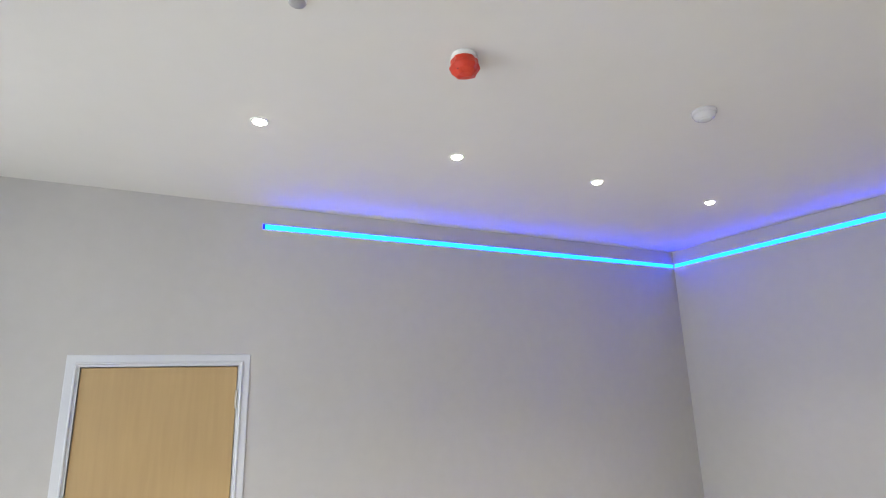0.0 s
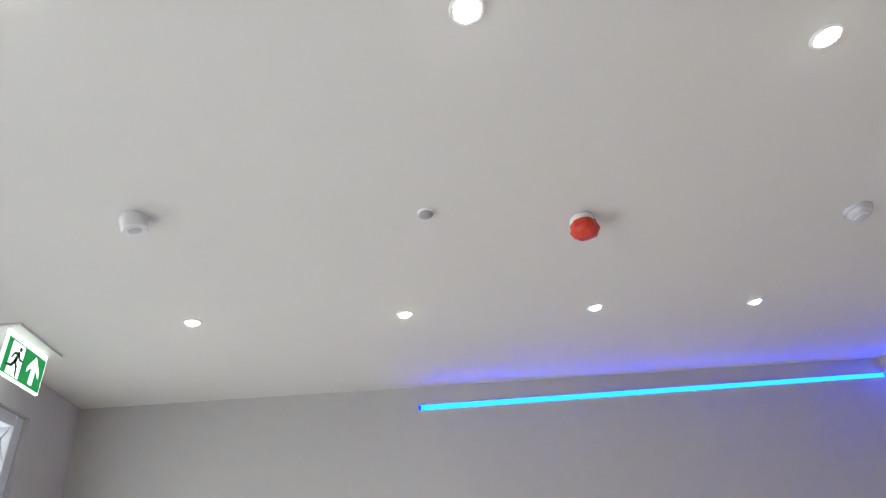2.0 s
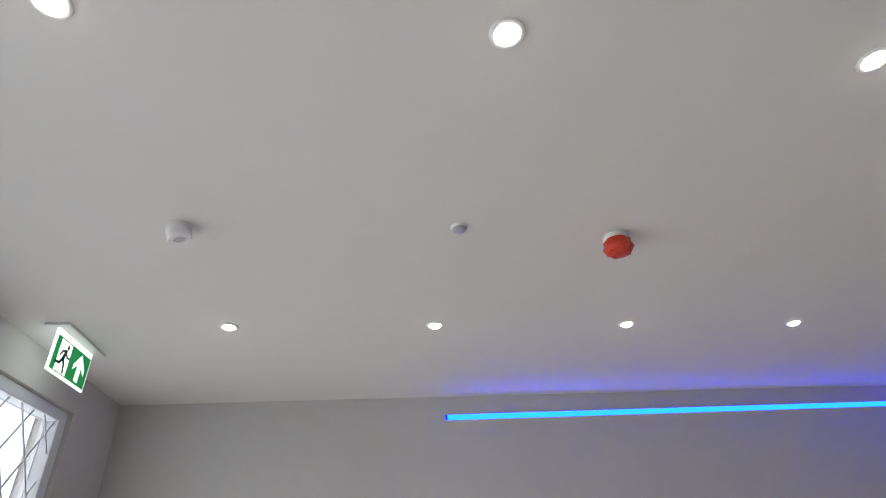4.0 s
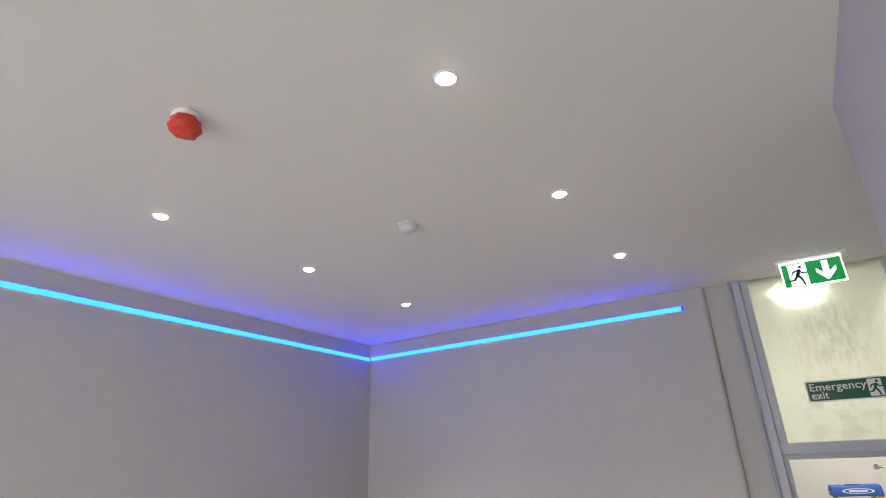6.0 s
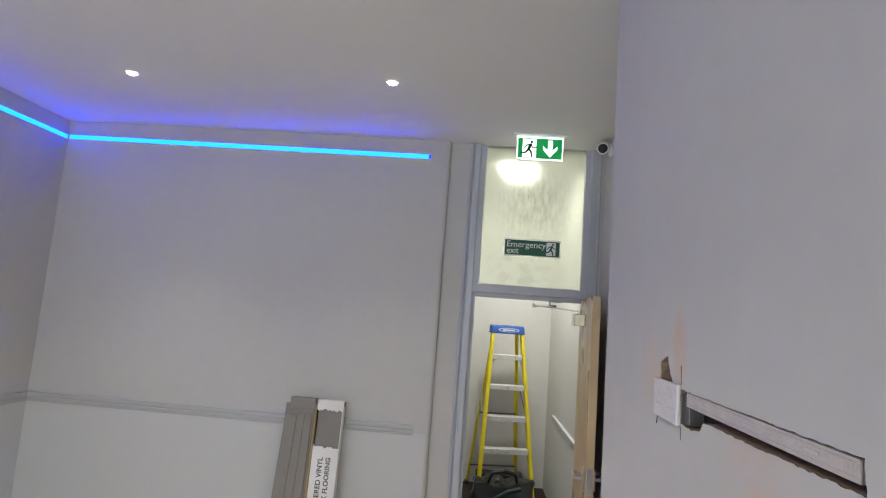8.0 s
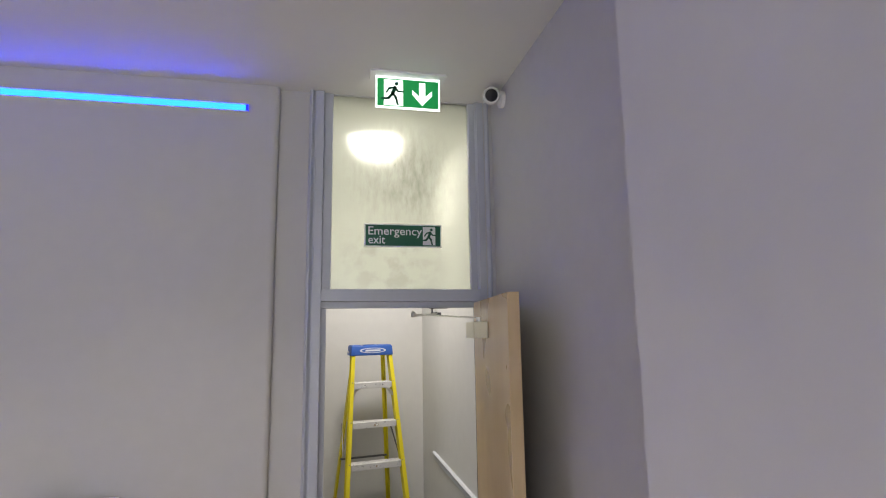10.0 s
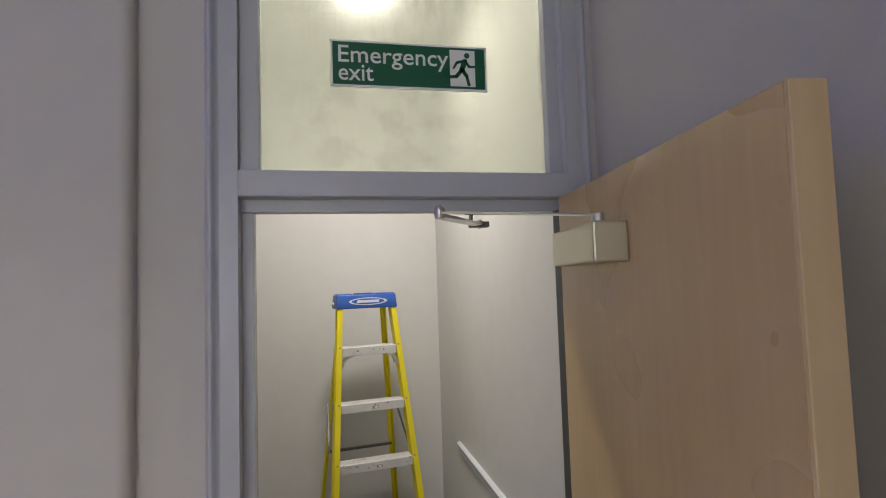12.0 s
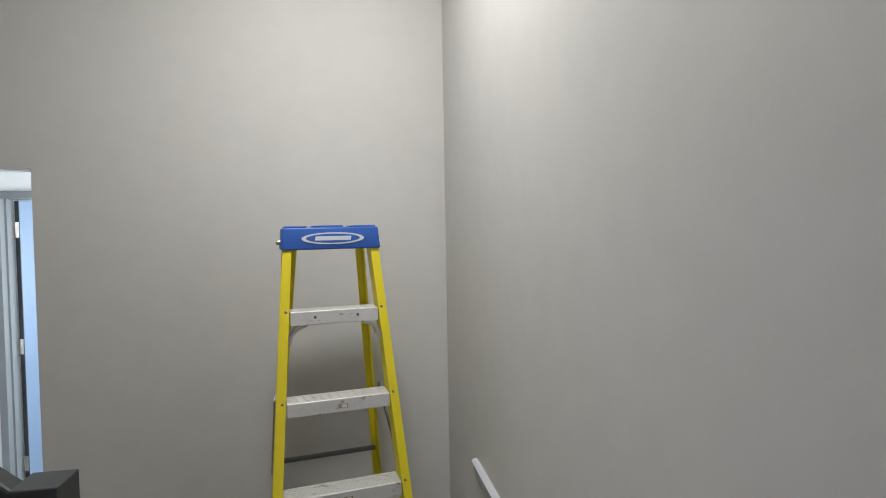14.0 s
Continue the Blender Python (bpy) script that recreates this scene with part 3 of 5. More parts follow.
def dado(name, a, b, out, label):
    section = [(0, -0.035), (0.008, -0.035), (0.010, -0.027), (0.010, -0.020), (0.0145, -0.016), (0.0145, -0.004), (0.012, -0.001), (0.017, 0.006), (0.020, 0.018), (0.020, 0.030), (0.012, 0.036), (0, 0.036)]
    structure(name, moulding(section, a, b, out), DADO, label, "dado rail")


dado("trim_dado_end", (0.0, 0, 1.008), (2.895, 0, 1.008), (0, -1, 0), "blue-grey moulded dado rail on the end wall")
dado("trim_dado_long", (0, -3.62, 1.008), (0, 0.0, 1.008), (1, 0, 0), "blue-grey moulded dado rail on the long wall")


# ---- closed door in the long wall ----
def long_wall_door():
    d = tagged(new("door_1"), "closed tan wooden door in a white painted frame", "door", kind="structure")
    sec = [(0, 0), (0.009, 0), (0.013, 0.002), (0.015, 0.006), (0.013, 0.010), (0.008, 0.012), (0.007, 0.015), (0.007, 0.046), (0.005, 0.050), (0, 0.051)]
    y0, y1, z = DA0 - 0.012, DA1 + 0.012, DAZ + 0.012
    part("architrave", mitred(sec, ((0, y0, 0), (0, y0, z), (0, y1, z), (0, y1, 0)), (1, 0, 0)), ARCH, d)
    part("frame", boxes((-0.10, 0.004, y0 - 0.018, DA0, 0, z + 0.018), (-0.10, 0.004, DA1, y1 + 0.018, 0, z + 0.018), (-0.10, 0.004, DA0, DA1, DAZ, z + 0.018)), ARCH, d)
    part("leaf", block(-0.052, -0.008, DA0 + 0.004, DA1 - 0.004, 0.006, DAZ - 0.005, 0.0015, 1), OAK, d, "tan wood-veneer door leaf")
    for hz in (1.97, 1.10, 0.22):
        h = part("hinge", block(-0.010, 0.001, DA1 - 0.010, DA1 + 0.006, hz - 0.05, hz + 0.05, 0.002, 1), STEEL, d, "steel butt hinge")
        part("knuckle", tube([(0.002, DA1 - 0.002, hz - 0.05), (0.002, DA1 - 0.002, hz + 0.05)], 0.008), STEEL, h)
    lever = part("handle", joined(tube([(-0.008, DA0 + 0.06, 1.02), (0.05, DA0 + 0.06, 1.02)], 0.009), tube([(0.05, DA0 + 0.055, 1.02), (0.05, DA0 + 0.17, 1.02)], 0.009)), STEEL, d, "steel lever handle")
    part("rose", turned([(0, 0), (0.026, 0), (0.026, 0.006), (0, 0.006)], m=pose(-0.008, DA0 + 0.06, 1.02, 0, 90, 0)), STEEL, lever)


long_wall_door()


# ---- exit doorway with glass above ----
def exit_frame():
    f = tagged(new("door_2"), "open exit doorway in blue-grey painted frame with glass above", "doorway", kind="structure")
    sec = [(0, 0), (0.016, 0)] + [(0.016 + 0.014 * math.sin(a * math.pi / 16), 0.022 - 0.020 * math.cos(a * math.pi / 16)) for a in range(1, 9)]
    sec += [(0.026 + 0.004 * math.cos(a * math.pi / 8), 0.024 + 0.032 * a / 12) for a in range(1, 13)]
    sec += [(0.028 + 0.009 * math.sin(a * math.pi / 9), 0.058 + 0.024 * a / 9) for a in range(0, 8)] + [(0.020, 0.086), (0, 0.086)]
    xl, xr, y = 3.236, 4.060, 0.045
    part("architrave", moulding([(a, b * 0.80) for a, b in sec], (xl, y, 0), (xl, y, CEIL), (0, -1, 0), (-1, 0, 0)), TRIM, f, smooth=True)
    part("architrave", moulding(sec, (xr, y, 0), (xr, y, CEIL), (0, -1, 0), (1, 0, 0)), TRIM, f, smooth=True)
    # rebate, then the stop a leaf's thickness behind it
    part("jamb", boxes((3.205, 3.243, 0.004, 0.053, 0, GZ1 + 0.02)), TRIM, f)
    part("jamb", boxes((4.070, 4.105, 0.010, 0.075, 0, GZ1 + 0.02)), TRIM, f)
    part("stop", block(3.205, OX0 - 0.001, 0.053, 0.088, 0, OZ, 0.0015, 1), TRIM, f)
    part("stop", boxes((4.038, 4.070, -0.036, 0.048, 0, OZ)), CHARCOAL, f, "dark charcoal painted door stop")
    part("stair_lining", boxes((3.215, OX0 - 0.013, 0.088, 0.180, 0, OZ + 0.012)), CHARCOAL, f, "dark charcoal painted jamb lining")
    rail = part("transom", block(3.243, 4.070, 0.004, 0.15, 2.018, GZ0 - 0.004, 0.002, 2), TRIM, f, "blue-grey painted transom bar")
    part("head_stop", block(3.215, 4.105, 0.050, 0.088, OZ + 0.001, 2.018, 0.0015, 1), TRIM, rail)
    part("stair_head", boxes((3.215, 4.105, 0.150, 0.180, OZ + 0.03, GZ0 - 0.004)), CHARCOAL, rail)
    part("sash_bead", block(3.243, 3.290, 0.028, 0.075, GZ0 - 0.004, GZ1 + 0.02, 0.003, 2), TRIM, f)
    part("sash_bead", block(4.026, 4.070, 0.028, 0.075, GZ0 - 0.004, GZ1 + 0.02, 0.003, 2), TRIM, f)
    part("back_lining", boxes((3.215, 3.250, 0.075, 0.205, GZ0 - 0.004, GZ1 + 0.02), (4.070, 4.105, 0.075, 0.12, GZ0 - 0.004, GZ1 + 0.02)), ARCH, f)
    g = part("glass_pane", block(3.288, 4.028, 0.056, 0.062, GZ0 - 0.006, GZ1 + 0.02), OBSCURE, f, "streaked obscure glass pane")
    wires = bmesh.new()
    for k in range(47):
        x = 3.300 + k * 0.0157
        add_box(wires, x - 0.0004, x + 0.0004, 0.0625, 0.0631, GZ0 - 0.004, GZ1 + 0.01)
    for k in range(65):
        z = GZ0 + 0.008 + k * 0.0157
        add_box(wires, 3.290, 4.026, 0.0633, 0.0636, z - 0.0002, z + 0.0002)
    part("wires", wires, DARK_STEEL, g, "fine square wire mesh in the glass")
    return f


exit_frame()


def exit_leaf():
    """The leaf stands open into the room, a little short of square."""
    turn = math.degrees(math.atan2(-0.79, -0.085))
    base = pose(4.019, -0.039, 0, 0, 0, turn)     # x runs along the leaf from the hinge, +y towards the recess wall
    d = tagged(new("door_3"), "light beech-veneer fire door standing open", "door", kind="structure")
    d.matrix_world = base
    w, th, top = 0.795, 0.044, 2.006
    part("leaf", block(0.008, w - 0.008, -0.002, th - 0.002 + 0.001, 0.008, top, 0.0012, 1), BEECH, d)
    part("lipping", block(w - 0.008, w, -0.002, th - 0.001, 0.008, top, 0.0012, 1), BEECH_EDGE, d, "pale beech edge lipping")
    part("hinge_edge", block(0.0, 0.008, -0.002, th - 0.001, 0.008, top, 0.0012, 1), BEECH_EDGE, d)
    for hz in (1.82, 1.05, 0.25):
        part("hinge", joined(tube([(-0.004, 0.048, hz - 0.05), (-0.004, 0.048, hz + 0.05)], 0.007), block(-0.0015, 0.0, 0.004, 0.044, hz - 0.05, hz + 0.05)), STEEL, d)
    # lever handles on both faces, and the latch in the edge
    for side, y in ((-1, -0.002), (1, th - 0.001)):
        h = part("handle", joined(tube([(w - 0.06, y, 1.0), (w - 0.06, y + side * 0.055, 1.0)], 0.010),
                                  tube([(w - 0.055, y + side * 0.055, 1.0), (w - 0.15, y + side * 0.057, 1.0), (w - 0.172, y + side * 0.050, 1.0), (w - 0.180, y + side * 0.034, 1.0), (w - 0.180, y + side * 0.014, 1.0)], 0.010)), STEEL, d, "polished steel lever handle")
        part("backplate", block(w - 0.088, w - 0.032, min(y, y + side * 0.012), max(y, y + side * 0.012), 0.945, 1.055, 0.003), STEEL, h)
        part("keyhole_rose", turned([(0, 0), (0.024, 0), (0.024, 0.008), (0.008, 0.009), (0, 0.009)], 24, pose(w - 0.06, y, 0.90, 90 if side < 0 else -90, 0, 0)), STEEL, d)
    part("latch_plate", block(w - 0.001, w + 0.0015, 0.008, 0.034, 0.93, 1.07), STEEL, d)
    return d, base


leaf, LEAF = exit_leaf()


def door_closer():
    c = thing("door_closer", "overhead door closer with steel cover and folding arm", "door closer")
    c.matrix_world = LEAF
    part("cover", block(0.150, 0.395, -0.068, -0.0025, 1.830, 1.904, 0.004), SATIN_STEEL, c, "satin metal cover")
    part("spindle", turned([(0, 0), (0.012, 0), (0.012, 0.02), (0, 0.02)], 20, pose(0.335, -0.034, 1.904)), STEEL, c)
    inv = LEAF.inverted()
    p0, elbow, foot = Vector((0.335, -0.034, 1.921)), inv @ Vector(ELBOW), inv @ Vector(FOOT)
    part("main_arm", joined(bar(p0, p0.lerp(elbow, 0.82), 0.022, 0.0035, side=(0, 1, 0), bevel=0.001), bar(p0.lerp(elbow, 0.82), elbow, 0.017, 0.005, side=(0, 1, 0), bevel=0.001)), STEEL, c)
    part("forearm", bar(elbow + Vector((0, 0, -0.008)), foot, 0.020, 0.007, side=(1, 0, 0)), STEEL, c)
    part("elbow_joint", turned([(0, -0.013), (0.009, -0.013), (0.011, -0.008), (0.011, 0.006), (0.008, 0.011), (0.004, 0.014), (0, 0.014)], 18, Matrix.Translation(elbow)), STEEL, c)
    b = part("shoe", outline([(-0.03, -0.014), (0.012, -0.016), (0.062, 0.020), (0.066, 0.024), (-0.034, 0.024)], 0.004, inv @ pose(FOOT[0], FOOT[1], OZ - 0.0015)), DARK_STEEL, c, "dark steel bracket under the door head")
    part("shoe_lug", block(FOOT[0] - 0.028, FOOT[0] + 0.024, FOOT[1] - 0.014, FOOT[1] + 0.014, FOOT[2] - 0.008, FOOT[2] + 0.007, 0.002, m=inv), DARK_STEEL, b)
    part("shoe_web", block(FOOT[0] - 0.026, FOOT[0] - 0.020, FOOT[1] - 0.010, FOOT[1] + 0.012, FOOT[2], OZ - 0.001, m=inv), DARK_STEEL, b)
    part("pin", turned([(0, -0.012), (0.006, -0.010), (0.007, 0.012), (0, 0.012)], 14, inv @ Matrix.Translation(FOOT)), STEEL, b)
    return c


door_closer()


# ---- light strips ----
def led_strip(name, a, b, out, label):
    s = thing(name, label, "LED strip", group="blue light strips")
    sec = [(0, -0.0185), (0.0145, -0.0185), (0.0145, -0.0168), (0.0025, -0.0168), (0.0025, 0.0168), (0.0145, 0.0168), (0.0145, 0.0185), (0, 0.0185)]
    lens = [(0.003, -0.0166), (0.0050, -0.0166), (0.0056, -0.0158), (0.0056, 0.0158), (0.0050, 0.0166), (0.003, 0.0166)]
    cap = [(0.003, -0.0166), (0.0142, -0.0166), (0.0142, 0.0166), (0.003, 0.0166)]
    way = (Vector(b) - Vector(a)).normalized()
    part("channel", moulding(sec, a, b, out), WHITE_PLASTIC, s, "slim white channel")
    part("diffuser", moulding(lens, Vector(a) + way * 0.012, Vector(b) - way * 0.003, out), LED, s, "glowing blue diffuser")
    part("end_cap", moulding(cap, Vector(a), Vector(a) + way * 0.012, out), LED_END, s)
    return s


led_strip("led_strip", (0, -3.61, 2.993), (0, -0.014, 2.993), (1, 0, 0), "thin glowing blue LED strip high on the long wall")
led_strip("led_strip", (2.868, 0, 2.996), (0.014, 0, 2.996), (0, -1, 0), "thin glowing blue LED strip high on the end wall")


# ---- ceiling fittings ----
def downlight():
    d = thing("downlight", "small round recessed downlight, lit warm white", "downlight", group="ceiling downlights")
    part("bezel", turned([(0.028, 0.002), (0.029, -0.004), (0.033, -0.0055), (0.038, -0.004), (0.040, 0.0), (0.040, 0.004), (0.028, 0.004)], 40), WHITE_PLASTIC, d, smooth=True)
    # dome is added: its bulge imitates glare and throws a halo on the ceiling
    part("lens", turned([(0, -0.016), (0.010, -0.0145), (0.018, -0.011), (0.024, -0.005), (0.0275, 0.002), (0, 0.003)], 36), LAMP_FACE, d, "glowing lens, domed to round out its glare", smooth=True)
    return d


first = downlight()
for n, (lx, ly) in enumerate(LAMP_ROWS):
    if n == 0:
        first.matrix_world = pose(lx, ly, CEIL - 0.001)
    else:
        copy_thing(first, pose(lx, ly, CEIL - 0.001))

s = thing("fire_sounder", "white ceiling fire sounder under a red protective cap", "fire alarm", m=pose(1.918, -3.232, CEIL) @ Matrix.Scale(0.84, 4))
part("base", turned([(0, 0), (0.052, 0), (0.056, -0.008), (0.056, -0.020), (0.050, -0.026), (0, -0.026)], 40), WHITE_PLASTIC, s, smooth=True)
cap = turned([(0.047, -0.014), (0.055, -0.016), (0.057, -0.032), (0.062, -0.050), (0.052, -0.072), (0.032, -0.084), (0, -0.087)], 22)
for v in cap.verts:
    ang = math.atan2(v.co.y, v.co.x)
    k = 1 + (0.075 * abs(math.cos(3 * ang)) - 0.04) * min(1, max(0, (0.087 + v.co.z) / 0.03)) + 0.13 * noise.noise((v.co.x * 55, v.co.y * 55, v.co.z * 55)) - 0.03
    v.co = Vector((v.co.x * k, v.co.y * k, v.co.z + 0.006 * noise.noise((v.co.x * 30, v.co.y * 30, 7))))
bmesh.ops.translate(cap, verts=cap.verts[:], vec=(0, 0, -0.009))
part("cap", cap, RED, s, "crinkled red plastic cap")
part("tear_hole", turned([(0, 0), (0.006, 0), (0.006, 0.002), (0, 0.002)], 12, pose(0.02, -0.042, -0.081, 60, 0, 25)), BLACK, s)

s = thing("smoke_detector", "white domed ceiling smoke detector", "smoke detector", m=pose(1.985, -2.095, CEIL))
part("base", turned([(0, 0), (0.050, 0), (0.052, -0.004), (0.051, -0.013), (0.047, -0.016), (0, -0.016)], 44), DETECTOR, s, smooth=True)
part("dome", turned([(0.046, -0.016), (0.0455, -0.021), (0.042, -0.030), (0.034, -0.037), (0.026, -0.0395)], 44), DETECTOR, s, smooth=True)
part("cap", turned([(0.026, -0.0395), (0.025, -0.043), (0.020, -0.0455), (0, -0.046)], 40), DETECTOR, s, smooth=True)

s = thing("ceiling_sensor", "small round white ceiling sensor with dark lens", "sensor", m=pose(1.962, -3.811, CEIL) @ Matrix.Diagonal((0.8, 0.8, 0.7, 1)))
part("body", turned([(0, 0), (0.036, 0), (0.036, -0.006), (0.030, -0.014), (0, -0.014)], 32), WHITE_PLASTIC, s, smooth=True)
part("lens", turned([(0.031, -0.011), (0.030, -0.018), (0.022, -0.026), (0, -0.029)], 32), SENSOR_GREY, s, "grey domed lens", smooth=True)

s = thing("ceiling_camera", "white turret security camera on the ceiling", "camera", m=pose(1.938, -4.712, CEIL) @ Matrix.Scale(0.70, 4))
part("base", turned([(0, 0), (0.050, 0), (0.052, -0.006), (0.050, -0.012), (0, -0.012)], 36), WHITE_PLASTIC, s, smooth=True)
part("body", turned([(0, 0.034), (0.050, 0.028), (0.054, 0.01), (0.053, -0.034), (0.048, -0.040), (0.028, -0.040), (0.026, -0.032), (0, -0.032)], 36, pose(0.0, 0.0, -0.034, 16, 6, 0)), WHITE_PLASTIC, s, "white turret", smooth=True)
part("lens", turned([(0, -0.034), (0.026, -0.034), (0.026, -0.030), (0, -0.030)], 30, pose(0.0, 0.0, -0.034, 16, 6, 0)), GREY_PLASTIC, s, "grey lens")

s = thing("corner_camera", "white bullet security camera beside the exit door", "camera")
eye_c = look((4.092, -0.200, 3.072), (3.55, -2.6, 2.25))
part("mount", turned([(0, 0), (0.045, 0), (0.045, 0.018), (0.03, 0.028), (0, 0.028)], 30, pose(XR, -0.19, 3.06, 0, -90, 0)), WHITE_PLASTIC, s, smooth=True)
part("body", turned([(0, 0.060), (0.034, 0.052), (0.043, 0.03), (0.044, -0.030), (0.040, -0.044), (0.034, -0.046), (0.032, -0.036), (0, -0.036)], 36, eye_c), WHITE_PLASTIC, s, "white camera head", smooth=True)
part("lens", turned([(0, -0.046), (0.012, -0.045), (0.030, -0.040), (0.032, -0.036), (0, -0.034)], 36, eye_c), BLACK, s, "black glossy lens", smooth=True)


# ---- signs ----
def man_and_door(m, w, h, white, green, parent, depth=0.0012):
    """A white doorway panel with a plain striding figure of rounded bars across it."""
    part("panel", outline([(0, 0), (w, 0), (w, h), (0, h)], depth, m), white, parent)
    u = h / 10
    bars = [((4.1, 6.9), (3.2, 4.5), 1.45), ((3.3, 4.6), (1.7, 2.7), 1.05), ((1.7, 2.7), (-0.7, 2.4), 0.85), ((3.3, 4.6), (4.5, 2.9), 1.05), ((4.5, 2.9), (5.1, 0.5), 0.85),
            ((3.9, 7.0), (1.9, 6.5), 0.75), ((1.9, 6.5), (1.0, 5.0), 0.65), ((4.3, 6.9), (5.3, 5.5), 0.75), ((5.3, 5.5), (7.1, 5.5), 0.65)]
    out = bmesh.new()
    shapes = [(4.7, 8.5, 4.7, 8.5, 1.5)] + [(*a, *b, t) for a, b, t in bars]
    for x0, y0, x1, y1, t in shapes:
        turn = math.atan2(y1 - y0, x1 - x0)
        rim = [(x1, y1, turn - math.pi / 2 + math.pi * k / 8) for k in range(9)] + [(x0, y0, turn + math.pi / 2 + math.pi * k / 8) for k in range(9)]
        low = [out.verts.new(((x + math.cos(a) * t / 2) * u, (y + math.sin(a) * t / 2) * u, 0.0006)) for x, y, a in rim]
        top = [out.verts.new((v.co.x, v.co.y, 0.0014)) for v in low]
        out.faces.new(top)
        for k in range(len(rim)):
            j = (k + 1) % len(rim)
            out.faces.new((low[k], low[j], top[j], top[k]))
    bmesh.ops.recalc_face_normals(out, faces=out.faces[:])
    out.transform(m @ Matrix.Translation((0, 0, depth)))
    part("pictogram", out, green, parent)


def exit_sign(label, m, drop, down=True):
    """A hanging edge-lit blade under a thin ceiling plate: local x along it, z = 0 at the ceiling, seen from -y."""
    s = thing("exit_sign", label, "exit sign", m=m, group="lit exit signs")
    w, h = 0.322, 0.163
    part("base", block(-w / 2 - 0.028, w / 2 + 0.028, -0.046, 0.052, -0.012, 0.0, 0.003), WHITE_PLASTIC, s, "thin white ceiling plate")
    part("blade", block(-w / 2, w / 2, 0.0, 0.010, -drop, -0.010, 0.001, 1), LIT_WHITE, s, "glowing white acrylic blade")
    face = pose(-w / 2 + 0.008, -0.0005, 0.009 - drop, 90, 0, 0)
    fw, fh = w - 0.016, h - 0.020
    part("face", outline([(0, 0), (fw, 0), (fw, fh), (0, fh)], 0.001, face), LIT_GREEN, s, "green lit face")
    man_and_door(face @ Matrix.Translation((fw * 0.105, 0.004, 0.0012)), fw * 0.31, fh - 0.010, LIT_WHITE, GREEN, s)
    a = fh
    arrow = [(0.0, 0.08), (0.35, 0.47), (0.35, 0.64), (0.11, 0.42), (0.11, 0.92), (-0.11, 0.92), (-0.11, 0.42), (-0.35, 0.64), (-0.35, 0.47)]
    pts = [(x * a, (y if down else 1 - y) * a) for x, y in arrow]
    if not down:
        pts = pts[::-1]
    part("arrow", outline(pts, 0.0012, face @ Matrix.Translation((fw * 0.73, 0, 0.0012))), LIT_WHITE, s, "white arrow")
    return s


exit_sign("lit green exit sign with downward arrow under the ceiling", pose(3.652, -0.232, CEIL + 0.001), 0.177)
exit_sign("lit green exit sign with upward arrow near the window", pose(1.015, -5.39, CEIL + 0.001, 0, 0, 180), 0.190, down=False)

s = thing("emergency_exit_sign", "green plastic emergency exit sign fixed on the glass", "sign")
sx0, sx1, sz0, sz1 = 3.459, 3.869, 2.306, 2.428
part("plate", block(sx0, sx1, 0.050, 0.0555, sz0, sz1, 0.001, 1), SIGN_WHITE, s)
fm = pose(sx0 + 0.006, 0.0495, sz0 + 0.006, 90, 0, 0)
fw, fh = sx1 - sx0 - 0.012, sz1 - sz0 - 0.012
part("face", outline([(0, 0), (fw, 0), (fw, fh), (0, fh)], 0.0008, fm), GREEN, s, "dark green face")
lettering("word", "Emergency", 0.063, fm @ pose(0.014, 0.058, 0.0012), SIGN_WHITE, s, width=0.285, depth=0.0004)
lettering("word", "exit", 0.063, fm @ pose(0.014, 0.011, 0.0012), SIGN_WHITE, s, width=0.088, depth=0.0004)
man_and_door(fm @ Matrix.Translation((fw - 0.095, 0.006, 0.001)), 0.068, fh - 0.012, SIGN_WHITE, GREEN, s, 0.0008)


# ---- window with lattice ----
def window():
    w = tagged(new("window_1"), "white framed window behind a white metal lattice grille", "window", kind="structure")
    y0, y1 = YC - 0.105, YC - 0.022
    posts = [WX0 + k * (WX1 - WX0 - 0.07) / 3 for k in range(4)]
    for x in posts:
        part("window_frame", block(x, x + 0.07, y0, y1, WZ0, WZ1, 0.005), ARCH, w)
    for x0, x1 in zip(posts, posts[1:]):
        for z0, z1 in ((WZ0, WZ0 + 0.06), (WZ1 - 0.055, WZ1)):
            part("window_frame", block(x0 + 0.07, x1, y0, y1, z0, z1, 0.005), ARCH, w)
        pane = part("glass_pane", block(x0 + 0.07, x1, YC - 0.085, YC - 0.079, WZ0 + 0.06, WZ1 - 0.055), CLEAR, w)
        pane.visible_shadow = False
    part("window_sill", block(WX0 - 0.03, WX1 + 0.03, YC - 0.038, YC + 0.03, WZ0 - 0.03, WZ0, 0.006), ARCH, w)
    return w


window()


